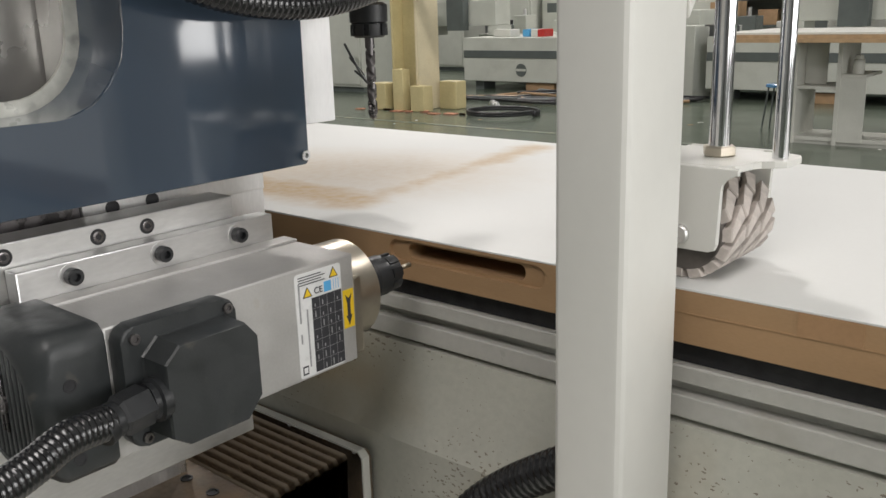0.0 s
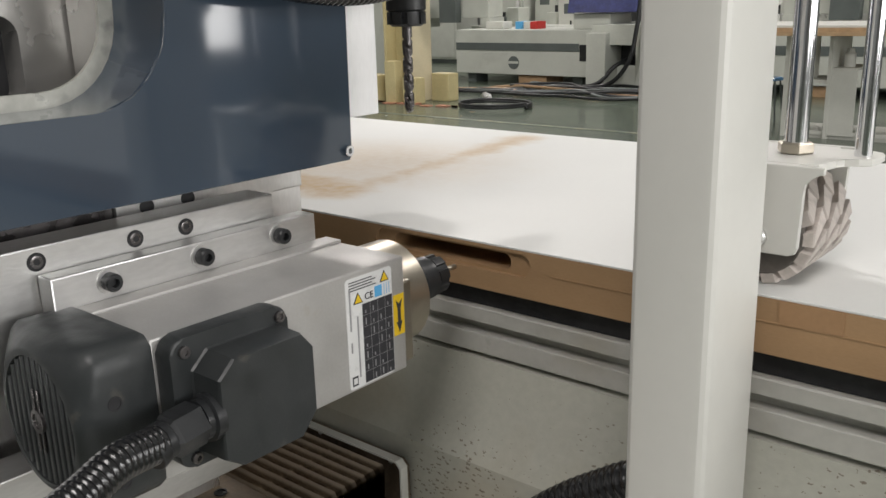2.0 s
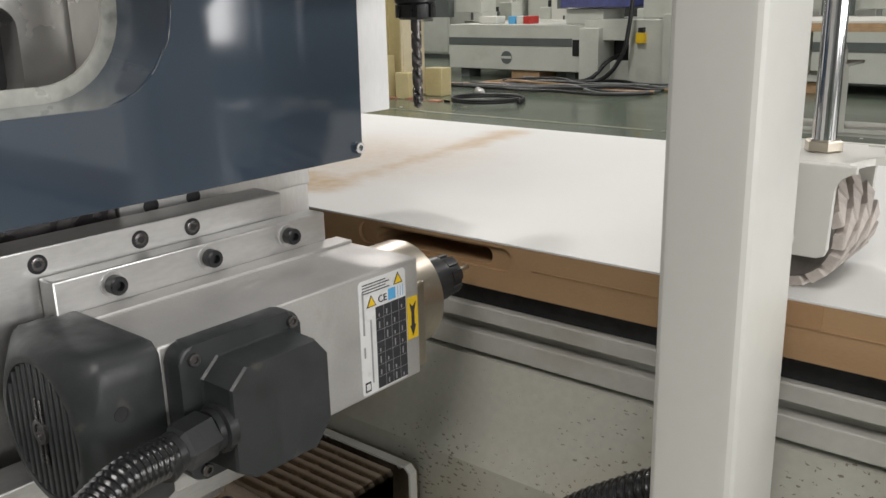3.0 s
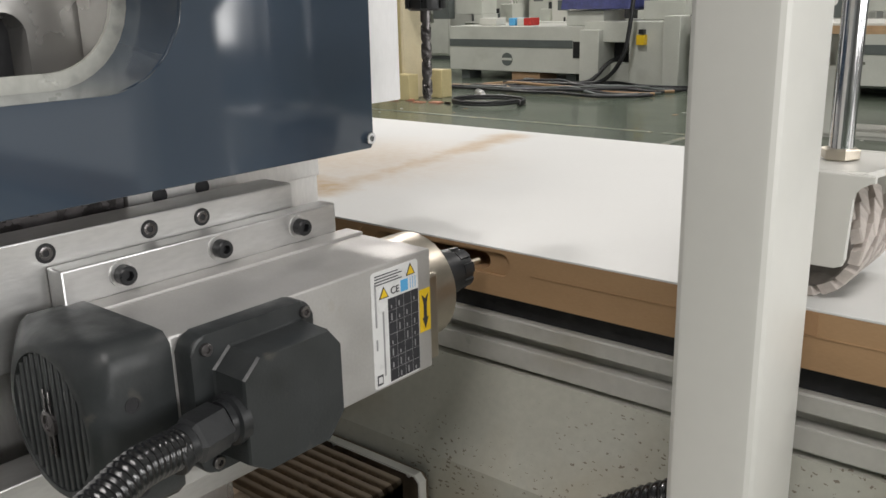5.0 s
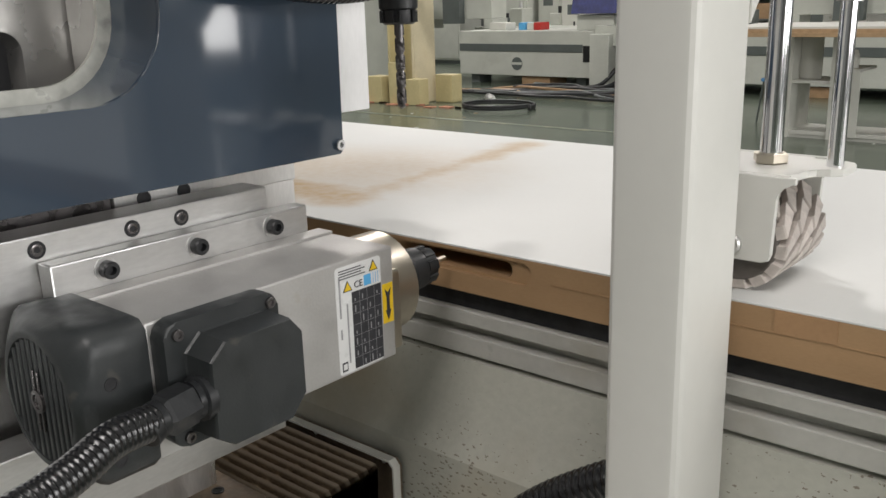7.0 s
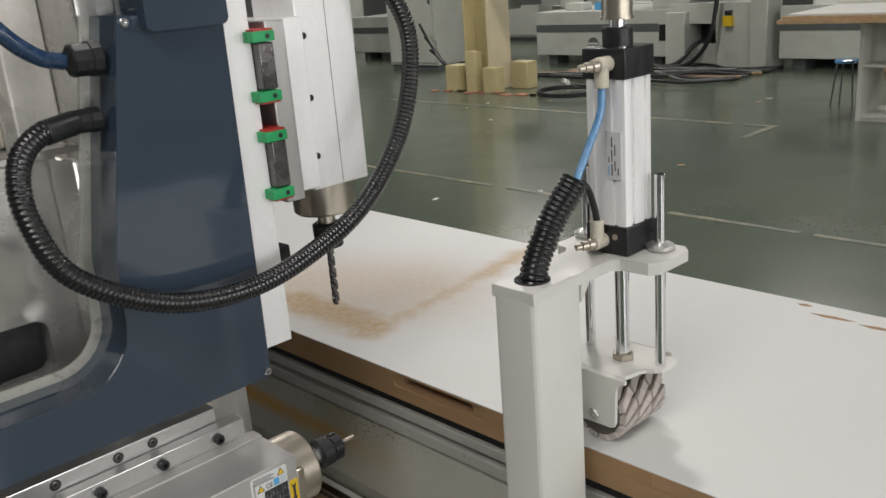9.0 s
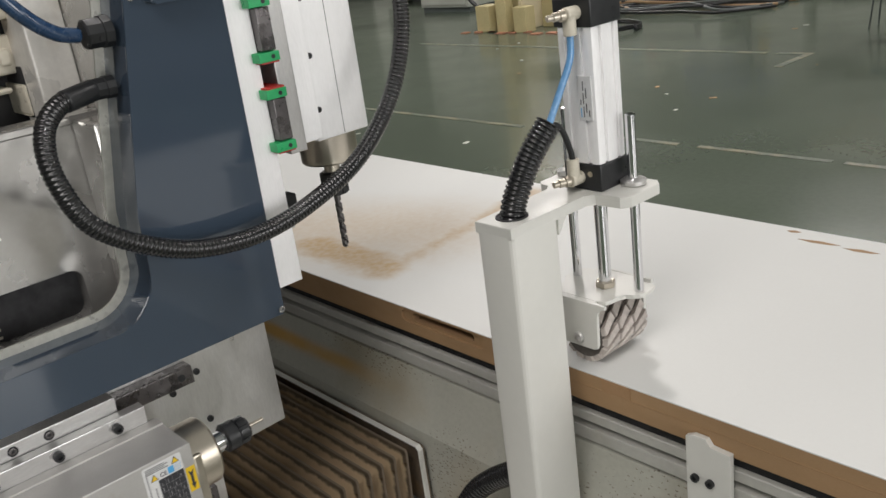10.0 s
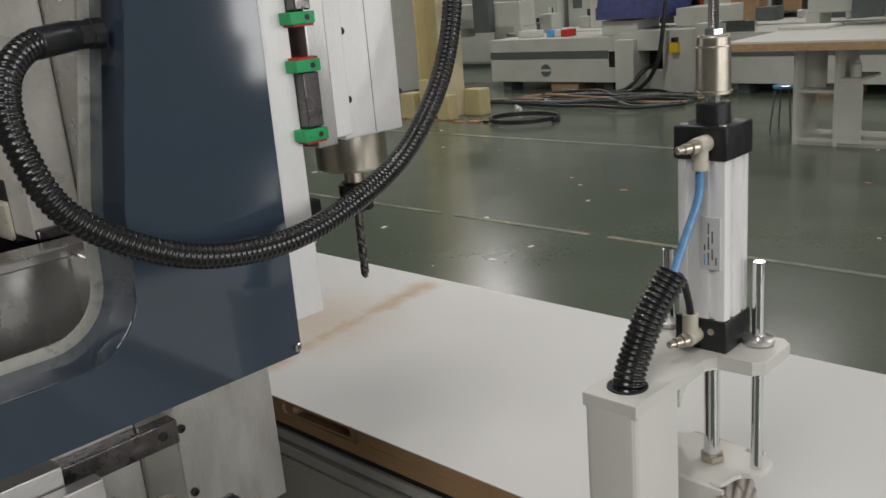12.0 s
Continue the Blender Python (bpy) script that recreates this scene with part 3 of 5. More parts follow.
part("coupling", lathe([(0, 0.0178), (0.003, 0.0178), (0.0032, 0.0165), (0.044, 0.0165), (0.045, 0.0155), (0.053, 0.0155), (0.0545, 0.0145)], (CX, CY, 1.5045), (CX, CY, 1.7), 32), BRASSY, press, "nickel-plated bumper sleeve")
part("lock_nut", lathe([(0, 0.0085), (0.001, 0.0093), (0.006, 0.0093), (0.007, 0.008)], (CX, CY, 1.559), (CX, CY, 1.7), 6), CHROME, press)
part("stud", lathe([(k * 0.001, 0.0048 if k % 2 else 0.0053) for k in range(44)], (CX, CY, 1.5655), (CX, CY, 1.7), 16), DARK_STEEL, press)
part("label_plate", block((CX + 0.001, CY - 0.0272, 1.335), (CX + 0.021, CY - 0.0258, 1.388)), LABEL_WHITE, press, "small white type label with bars")
for bx, z0, z1, ink in ((0.0045, 1.339, 1.350, LABEL_CYAN), (0.0045, 1.354, 1.360, LABEL_BLACK), (0.0085, 1.339, 1.352, LABEL_BLACK), (0.0085, 1.355, 1.368, LABEL_BLACK), (0.0085, 1.371, 1.382, LABEL_BLACK), (0.0125, 1.345, 1.356, LABEL_BLACK), (0.0125, 1.362, 1.374, LABEL_BLACK), (0.0165, 1.340, 1.348, LABEL_BLACK)):
    part("print_bar", block((CX + bx, CY - 0.0276, z0), (CX + bx + 0.0011, CY - 0.0270, z1)), ink, press)
for rx, top in ((-0.2492, 1.3355), (-0.3500, 1.3355)):
    part("guide_rod", tube((rx, CY + 0.0165, 1.098), (rx, CY + 0.0165, top), 0.0062, bevel=0.001), CHROME, press)
    part("bushing", lathe([(0, 0.0095), (0.009, 0.0095), (0.011, 0.009), (0.0245, 0.009), (0.0245, 0.016), (0.029, 0.016), (0.030, 0.0145), (0.032, 0.0066)], (rx, CY + 0.0165, 1.2245), (rx, CY + 0.0165, 1.3), 24), STEEL, press)
part("piston_rod", tube((CX - 0.004, CY + 0.006, 1.108), (CX - 0.004, CY + 0.006, 1.2335), 0.0085), CHROME, press)
part("rod_seal", tube((CX - 0.004, CY + 0.006, 1.2265), (CX - 0.004, CY + 0.006, 1.2334), 0.0115), RUBBER, press)
part("rod_nut", lathe([(0, 0.0125), (0.001, 0.0135), (0.007, 0.0135), (0.008, 0.012)], (CX - 0.004, CY + 0.006, 1.1045), (CX - 0.004, CY + 0.006, 1.2), 6), BRASSY, press)


def fitting(fx, z):
    """Elbow push-in fitting with a flow screw."""
    ob = part("air_fitting", tube((fx, CY - 0.025, z), (fx, CY - 0.048, z), 0.0082, bevel=0.0015), IVORY, press, "ivory push-in elbow fitting")
    part("collar", tube((fx, CY - 0.040, z + 0.001), (fx, CY - 0.040, z - 0.024 if z > 1.35 else z + 0.026), 0.0078, bevel=0.001), IVORY, ob)
    part("flow_screw", lathe([(0, 0.0068), (0.006, 0.0068), (0.0065, 0.0052), (0.014, 0.0052), (0.0145, 0.0038), (0.021, 0.0038), (0.022, 0.003)], (fx, CY - 0.048, z), (fx - 0.010, CY - 0.07, z - 0.001), 18), BRASSY, ob)


fitting(CX + 0.007, 1.4610)
fitting(CX - 0.004, 1.2640)
part("air_tube", sweep(spline([(CX + 0.007, CY - 0.040, 1.438), (CX + 0.007, CY - 0.044, 1.410), (CX + 0.003, CY - 0.062, 1.375), (CX, CY - 0.084, 1.338)]), 0.0042, 12), BLUE_TUBE, press, "translucent blue air tube", True)
part("air_tube", sweep(spline([(CX - 0.004, CY - 0.040, 1.289), (CX - 0.004, CY - 0.043, 1.302), (CX - 0.004, CY - 0.053, 1.326), (CX - 0.004, CY - 0.066, 1.338), (CX, CY - 0.083, 1.336)]), 0.0038, 12), BLACK, press, "black air tube", True)
part("conduit", corrugated([(-0.305, 0.532, 1.20), (-0.305, 0.534, 1.25), (-0.302, 0.547, 1.282), (-0.298, 0.5655, 1.312), (-0.2895, 0.592, 1.345)], 0.0155, 0.0056, 18), HOSE, press, "black ribbed conduit", True)

# roller fork
part("fork_top", prism([(-0.345, 0.636), (-0.275, 0.636), (-0.264, 0.640), (-0.261, 0.648), (-0.260, 0.664), (-0.256, 0.671), (-0.247, 0.674), (-0.240, 0.680), (-0.238, 0.686), (-0.238, 0.706), (-0.241, 0.713), (-0.248, 0.7165), (-0.353, 0.7165), (-0.363, 0.706), (-0.363, 0.680), (-0.357, 0.672), (-0.350, 0.664), (-0.350, 0.644)], "z", 1.0985, 1.1040, 0.001), GREY_PAINT, press, "pale grey fork plate")


def cheek(y0, y1):
    return prism([(-0.333, 1.048), (-0.329, 1.0405), (-0.322, 1.038), (-0.2770, 1.038), (-0.2720, 1.040), (-0.2700, 1.045), (-0.2700, 1.086), (-0.2690, 1.0915), (-0.2660, 1.0957), (-0.2590, 1.0984), (-0.2560, 1.0990), (-0.2560, 1.1039), (-0.340, 1.1039), (-0.345, 1.098)], "y", y0, y1, 0.001)


part("fork_cheek", cheek(0.6268, 0.6318), GREY_PAINT, press)
part("fork_cheek", cheek(0.7260, 0.7310), GREY_PAINT, press)
part("fork_bridge", block((-0.343, 0.6316, 1.0990), (-0.275, 0.7262, 1.1035), 0.001), GREY_PAINT, press)
AXLE = Vector((-0.2995, 0.679, 1.0502))
part("axle", lathe([(0, 0.0075), (0.003, 0.0075), (0.0045, 0.0062), (0.0045, 0.003), (0.002, 0.003)], (AXLE.x, 0.6268, AXLE.z), (AXLE.x, 0.60, AXLE.z), 20), STEEL, press)
roller = part("roller", tube((0, -0.0445, 0), (0, 0.0445, 0), 0.0310, n=40, bevel=0.0015), GREY_ROLL, press, "grey rubber roller with slanted tread blocks", False)
roller.matrix_basis = Matrix.Translation(AXLE)


def tread_block():
    """One slanted lozenge of the tread, standing on the roller's skin."""
    bm = bmesh.new()
    # along the roller, and round it as an angle
    lo = [(-0.0141, 0.06), (-0.0141, 0.36), (0.0141, -0.06), (0.0141, -0.36)]
    rings = []
    for r, k in ((0.0300, 1.02), (0.0374, 0.94), (0.0385, 0.87)):
        rings.append([bm.verts.new((r * math.sin(a * k), y * k, r * math.cos(a * k))) for y, a in lo])
    for a, b in zip(rings, rings[1:]):
        for i in range(4):
            bm.faces.new((a[i], a[(i + 1) % 4], b[(i + 1) % 4], b[i]))
    bm.faces.new(rings[-1])
    bm.faces.new(rings[0][::-1])
    return bm


tread = None
AROUND = 14
for k in range(AROUND):
    for j in range(3):
        m = pose(0, -0.0297 + 0.0297 * j, 0, 0, 360 / AROUND * k + 4 * j, 0)
        if tread is None:
            tread = part("tread_block", tread_block(), mat("scuffed_tread", (0.47, 0.425, 0.39), 0.8, 0.0, 0.16, 60, 0.2, 220, island=0.12), roller)
            ob = tread
        else:
            ob = new("tread_block", tread.data)
            ob.parent = roller
        ob.matrix_basis = m

# ribbed cable hose hanging by the post
tagged(part("cable_hose", corrugated([(-0.3374, 0.5400, 0.8784), (-0.3612, 0.5400, 0.8635), (-0.4039, 0.5400, 0.8332), (-0.4373, 0.5350, 0.8028), (-0.4670, 0.5300, 0.7597)], 0.017, 0.0075), HOSE, None, "", True), "black ribbed cable hose hanging beside the post", "cable hose")
cable_hose = bpy.data.objects["cable_hose"]


# ---- machining head ----
head = thing("machining_head", "dark blue enamelled head cover over a milled casting", "machining head")
XF = -0.6043
arc = [(0.292 + 0.060 * math.cos(radians(a)), 1.217 + 0.060 * math.sin(radians(a))) for a in range(0, -91, -10)]
inner = [(0.4025, 1.537), (0.3545, 1.285)] + arc + [(-0.16, 1.157)]
outline = [(-0.16, 1.0945), (0.5145, 1.0945), (0.5178, 1.098), (0.5225, 1.5255)] + inner
part("cover_panel", prism(outline, "x", XF - 0.004, XF, 0.0009), BLUE, head, "glossy dark blue enamelled front panel")


def ribbon(pts, x0, x1, wide, sign=1):
    """A strip that follows an outline, set into the panel's opening by wide."""
    bm = bmesh.new()
    rows = []
    for i, p in enumerate(pts):
        a, b = Vector(pts[max(i - 1, 0)]), Vector(pts[min(i + 1, len(pts) - 1)])
        d = (b - a).normalized()
        n = Vector((d.y, -d.x)) * sign
        q = (p[0] + n.x * wide, p[1] + n.y * wide)
        rows.append([bm.verts.new((x0, p[0], p[1])), bm.verts.new((x1, p[0], p[1])), bm.verts.new((x1, q[0], q[1])), bm.verts.new((x0, q[0], q[1]))])
    for a, b in zip(rows, rows[1:]):
        for i in range(4):
            j = (i + 1) % 4
            bm.faces.new((a[i], a[j], b[j], b[i]))
    bm.faces.new(rows[0])
    bm.faces.new(rows[-1][::-1])
    return bm


part("cover_return", ribbon(inner, XF - 0.0041, XF - 0.064, 0.003, -1), BLUE, head, "blue return wall of the opening")
part("cover_lip", ribbon(inner, XF - 0.0642, XF - 0.068, 0.011), ENAMEL_LIP, head, "worn cream edge round the opening")
part("cover_skirt", block((XF - 0.034, -0.16, 1.0947), (XF - 0.0042, 0.5145, 1.0975), 0.0008), BLUE, head)
part("cover_skirt", block((XF - 0.020, 0.5150, 1.0975), (XF - 0.0042, 0.5178, 1.40), 0.0006), BLUE, head)
casting = thing("carriage_casting", "milled silver casting behind the head cover opening", "casting")
casting.matrix_basis = pose(0, 0, 0.0135)
cast_face = nest([(-0.25, 1.1), (0.36, 1.1), (0.395, 1.383), (0.395, 1.396), (-0.25, 1.40)], [rounded(0.197, 1.137, 0.318, 1.206, 0.016, 6)], 0, [0.03], 0.04)
for v in cast_face.verts:
    v.co = Vector((-0.745 - v.co.y, v.co.x, v.co.z))
part("casting_web", cast_face, CAST, casting, "milled silver casting with a dark opening")
# black sheet added behind the opening; its colour stands for the shade inside
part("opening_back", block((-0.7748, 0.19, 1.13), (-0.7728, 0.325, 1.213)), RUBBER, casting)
part("casting_side", block((-0.7445, 0.356, 1.10), (-0.6725, 0.40, 1.392), 0.004), CAST, casting)
part("casting_rim", block((-0.7445, -0.25, 1.386), (-0.7380, 0.355, 1.397), 0.002), CAST, casting, "raised milled rim")
for k in range(6):
    part("chain_link", block((-0.773, 0.203 + 0.002 * (k % 2), 1.142 + 0.0105 * k), (-0.7715, 0.210, 1.145 + 0.0105 * k)), IVORY, casting)
part("upper_web", block((-0.88, 0.349, 1.235), (-0.80, 0.4015, 1.60), 0.003), mat("stained_grey_casting", (0.70, 0.68, 0.64), 0.4, 0.15, 0.10, 5, 0.06, 120, stain=(0.52, 0.45, 0.36), stain_scale=9, stain_at=0.55), head, "stained grey casting web")
part("web_rib", block((-0.80, 0.349, 1.235), (-0.792, 0.4015, 1.247), 0.002), DARK_STEEL, head)
part("column", block((-0.92, 0.402, 1.10), (-0.70, 0.517, 1.62), 0.005), CAST, head)
part("machined_strip", block((-0.705, 0.5182, 1.1285), (-0.6095, 0.5574, 1.56), 0.0012), ALU, head, "bright milled guide face")
part("way_rail", block((-0.680, 0.5576, 1.14), (-0.632, 0.566, 1.56), 0.001), DARK_STEEL, head)
for z0, z1 in ((1.4265, 1.5055), (1.3120, 1.3925)):
    blk = part("bearing_block", block((-0.690, 0.5578, z0 + 0.013), (-0.596, 0.5775, z1 - 0.013), 0.0015), DARK_STEEL, head, "steel linear bearing block")
    for a, b, c in ((z0, z0 + 0.012, z0 - 0.0022), (z1 - 0.012, z1, z1)):
        part("end_cap", block((-0.690, 0.548, a), (-0.5915, 0.578, b), 0.001), GREEN, blk, "green plastic end cap")
        part("seal", block((-0.688, 0.552, c), (-0.594, 0.577, c + 0.0022)), RED, blk, "red rubber seal")
        part("cap_screw", tube((-0.592, 0.568, (a + b) / 2), (-0.5908, 0.568, (a + b) / 2), 0.0028, n=12), BLACK, blk)
socket_screw("panel_screw", (XF, 0.5119, 1.103), (1, 0, 0), 0.0048, 0.004, CHROME, head)
socket_screw("panel_screw", (XF, 0.4085, 1.5295), (1, 0, 0), 0.0048, 0.004, CHROME, head)
part("slide_plate", prism([(0.02, 0.80), (0.405, 0.80), (0.405, 0.90), (0.5207, 0.90), (0.5207, 1.0945), (0.02, 1.0945)], "x", -0.705, -0.677, 0.001), STEEL, head, "bright milled slide plate")
part("slide_step", block((-0.677, 0.335, 1.066), (-0.668, 0.5150, 1.0935), 0.0008), STEEL, head)
# dark strip: the shade band under the panel is put into its colour
part("shadow_rail", block((-0.677, 0.02, 1.066), (-0.6715, 0.3345, 1.0935), 0.0008), DARK_STEEL, head, "dark rail strip standing for the shaded band under the panel")
for py in (0.397, 0.3605):
    part("step_hole", lathe([(0, 0.0062), (0.0006, 0.0062), (0.0006, 0.0045), (0.0002, 0.0045)], (-0.6681, py, 1.076), (-0.64, py, 1.076), 18), RUBBER, head)
part("slide_rail", block((-0.6768, 0.05, 1.031), (-0.6555, 0.392, 1.0565), 0.0012), DARK_STEEL, head, "dark steel linear rail")
part("slide_rail", block((-0.6768, 0.05, 0.842), (-0.6555, 0.385, 0.868), 0.0012), DARK_STEEL, head, "dark steel linear rail")
for py, pz in ((0.375, 1.0445), (0.28, 1.0445), (0.19, 1.0445), (0.372, 0.855)):
    part("rail_bolt", lathe([(0, 0.005), (0.0012, 0.005), (0.0012, 0.0035), (0.0004, 0.0035)], (-0.6556, py, pz), (-0.64, py, pz), 16), BLACK, head)
for py, pz in ((0.405, 1.034), (0.366, 1.018), (0.408, 0.958)):
    socket_screw("plate_screw", (-0.677, py, pz), (1, 0, 0), 0.0046, 0.0035, BLACK, head)
part("top_housing", prism(rounded(0.425, 1.518, 0.520, 1.60, 0.006), "x", -0.700, -0.588, 0.002), BLUE, head, "dark blue housing above the panel")
for gz, gr in ((1.4966, 0.0185), (1.436, 0.0135)):
    g = part("cable_gland", lathe([(0, gr), (0.010, gr), (0.011, gr * 0.92), (0.028, gr * 0.92), (0.030, gr * 0.8)], (-0.632, 0.376 + (gz - 1.436) * 0.19, gz), (-0.632, 0.30, gz), 10), BLACK, head, "black cable gland")
part("limit_switch", block((-0.640, 0.560, 1.222), (-0.618, 0.578, 1.246), 0.002), BLACK, head)
part("switch_pin", tube((-0.628, 0.569, 1.198), (-0.628, 0.569, 1.222), 0.003, n=12), STEEL, head)

loop = thing("cable_loop", "black ribbed cable loop hanging before the head", "cable")
part("conduit", corrugated([(-0.632, 0.350, 1.436), (-0.615, 0.305, 1.430), (-0.597, 0.276, 1.405), (-0.580, 0.270, 1.358), (-0.568, 0.2955, 1.297), (-0.560, 0.381, 1.2455), (-0.560, 0.480, 1.2305), (-0.570, 0.579, 1.2450), (-0.580, 0.671, 1.2815), (-0.590, 0.748, 1.354), (-0.600, 0.788, 1.4415), (-0.605, 0.782, 1.510), (-0.63, 0.74, 1.58), (-0.68, 0.70, 1.61)], 0.0118, 0.0056), HOSE, loop, "", True)
part("end_collar", tube((-0.632, 0.352, 1.436), (-0.618, 0.312, 1.432), 0.0128, bevel=0.002), BLACK, loop)
feed = tagged(part("feed_cable", sweep(spline([(-0.632, 0.352, 1.497), (-0.625, 0.325, 1.505), (-0.62, 0.295, 1.530), (-0.625, 0.27, 1.57), (-0.64, 0.25, 1.64)]), 0.0085, 14), mat("dark_blue_tube", (0.02, 0.05, 0.11), 0.25, 0.0, 0.1, 40, coat=0.5), None, "", True), "dark blue cable bundle entering the head", "cable")

# ---- vertical spindle ----
drill = thing("vertical_spindle", "bright aluminium vertical spindle with black drill", "spindle")
VX, VY = -0.7005, 0.6965
part("mount_plate", block((-0.765, 0.6050, 1.301), (-0.640, 0.6515, 1.515), 0.0015), ALU, drill)
part("adapter_plate", block((-0.750, 0.5783, 1.300), (-0.610, 0.6048, 1.515), 0.0015), STEEL, drill)
part("motor_body", block((VX - 0.0465, 0.6518, 1.2935), (VX + 0.0465, 0.7420, 1.60), 0.0025), ALU, drill, "bright aluminium motor body")
part("body_groove", block((VX + 0.0460, 0.6980, 1.2960), (VX + 0.0468, 0.6988, 1.60)), DARK_STEEL, drill)
for z in (1.338, 1.413, 1.490):
    socket_screw("mount_screw", (VX + 0.0465, 0.6605, z), (1, 0, 0), 0.0042, 0.003, BLACK, drill)
part("nose", lathe([(0, 0.043), (0.040, 0.043), (0.043, 0.040), (0.043, 0.018), (0.047, 0.018), (0.047, 0.012), (0.060, 0.012)], (VX, VY, 1.2933), (VX, VY, 1.2), 40), BRASSY, drill, "turned nickel spindle nose")
part("collet_nut", lathe([(0, 0.016), (0.003, 0.0205), (0.020, 0.0205), (0.022, 0.0180), (0.034, 0.0180), (0.0365, 0.0155)], (VX, VY, 1.2335), (VX, VY, 1.1), 36), BLACK, drill, "black collet nut")


def notched(r, deep, n=8):
    """A round outline with square wrench slots, about the origin."""
    pts = []
    for k in range(n):
        for u, rr in ((0.0, r), (0.2, r), (0.4, r), (0.6, r), (0.64, r - deep), (0.96, r - deep)):
            a = 2 * math.pi * (k + u) / n
            pts.append((rr * math.cos(a), rr * math.sin(a)))
    return pts


part("slotted_ring", prism([(VX + u, VY + w) for u, w in notched(0.0200, 0.0025)], "z", 1.1990, 1.2112), BLACK, drill)


def twist(p, length, r, turns):
    """A twist drill: two flutes that wind round the core, with a conical point."""
    bm = bmesh.new()
    n, steps, rings = 20, 60, []
    for s in range(steps + 1):
        d = s / steps
        ring = []
        for k in range(n):
            a = 2 * math.pi * k / n
            phase = math.cos(2 * (a - d * turns * math.pi))
            fl = 1.0 if d < 0.14 or phase > -0.35 else 0.52
            rr = r * fl * (1.0 if d < 0.965 else max((1 - d) / 0.035, 0.08))
            ring.append(bm.verts.new((p[0] + rr * math.cos(a), p[1] + rr * math.sin(a), p[2] - d * length)))
        rings.append(ring)
    for a, b in zip(rings, rings[1:]):
        for i in range(n):
            bm.faces.new((a[i], a[(i + 1) % n], b[(i + 1) % n], b[i]))
    bm.faces.new(rings[0])
    bm.faces.new(rings[-1][::-1])
    return bm


part("drill_bit", twist((VX, VY, 1.198), 0.0895, 0.0052, 5.0), DARK_STEEL, drill, "dark fluted twist drill")

# ---- horizontal spindle ----
spindle = thing("horizontal_spindle", "square aluminium milling spindle with black terminal box", "spindle motor")
AX, AZ = -0.5627, 0.9882
part("motor_body", block((-0.6095, 0.2606, 0.9418), (-0.5156, 0.4805, 1.0342), 0.0016), MOTOR_ALU, spindle, "dusty satin aluminium motor body")
part("mount_plate", block((-0.6185, 0.2480, 0.900), (-0.6012, 0.4690, 1.0588), 0.0012), MILLED, spindle, "milled mounting plate")
part("top_rib", block((-0.6008, 0.262, 1.0338), (-0.583, 0.4800, 1.0368), 0.001), MOTOR_ALU, spindle)
part("slide_bar", block((-0.6520, 0.02, 1.000), (-0.6205, 0.4435, 1.0768), 0.0012), MILLED, spindle, "milled slide bar")
part("lower_bar", block((-0.6520, 0.02, 0.86), (-0.6190, 0.4435, 0.93), 0.0012), MILLED, spindle)
for y in (0.2862, 0.3591, 0.4305):
    part("washer", tube((-0.6012, y, 1.0484), (-0.5998, y, 1.0484), 0.0085, n=22), STEEL, spindle)
    socket_screw("mount_bolt", (-0.5998, y, 1.0484), (1, 0, 0), 0.0062, 0.008, BLACK, spindle)
for y in (0.0899, 0.17, 0.2499, 0.3204, 0.3616):
    part("bolt_recess", tube((-0.6210, y, 1.0668), (-0.6199, y, 1.0668), 0.0062, n=20), RUBBER, spindle)
    socket_screw("recessed_screw", (-0.6206, y, 1.0668), (1, 0, 0), 0.0043, 0.0012, DARK_STEEL, spindle)
part("nose", lathe([(0, 0.0435), (0.0335, 0.0435), (0.0370, 0.0400), (0.0385, 0.031), (0.0385, 0.018)], (AX, 0.4808, AZ), (AX, 0.6, AZ), 44), BRASSY, spindle, "turned nickel spindle nose")
part("nose_flat", block((-0.5250, 0.4808, 0.945), (-0.5185, 0.492, 1.012), 0.002), BRASSY, spindle)
part("shaft", tube((AX, 0.519, AZ), (AX, 0.541, AZ), 0.0125), CHROME, spindle)
part("collet_nut", lathe([(0, 0.0155), (0.003, 0.0190), (0.018, 0.0190), (0.020, 0.0160), (0.033, 0.0160), (0.036, 0.0135)], (AX, 0.5390, AZ), (AX, 0.7, AZ), 36), BLACK, spindle, "black collet nut")
part("slotted_ring", prism([(AX + u, AZ + w) for u, w in notched(0.0180, 0.0024)], "y", 0.5590, 0.5710), BLACK, spindle)
part("cutter", lathe([(0, 0.0032), (0.008, 0.0032), (0.009, 0.0024), (0.024, 0.0024), (0.025, 0.001)], (AX, 0.5745, AZ), (AX, 0.7, AZ), 12), BRASSY, spindle, "slender milling cutter")


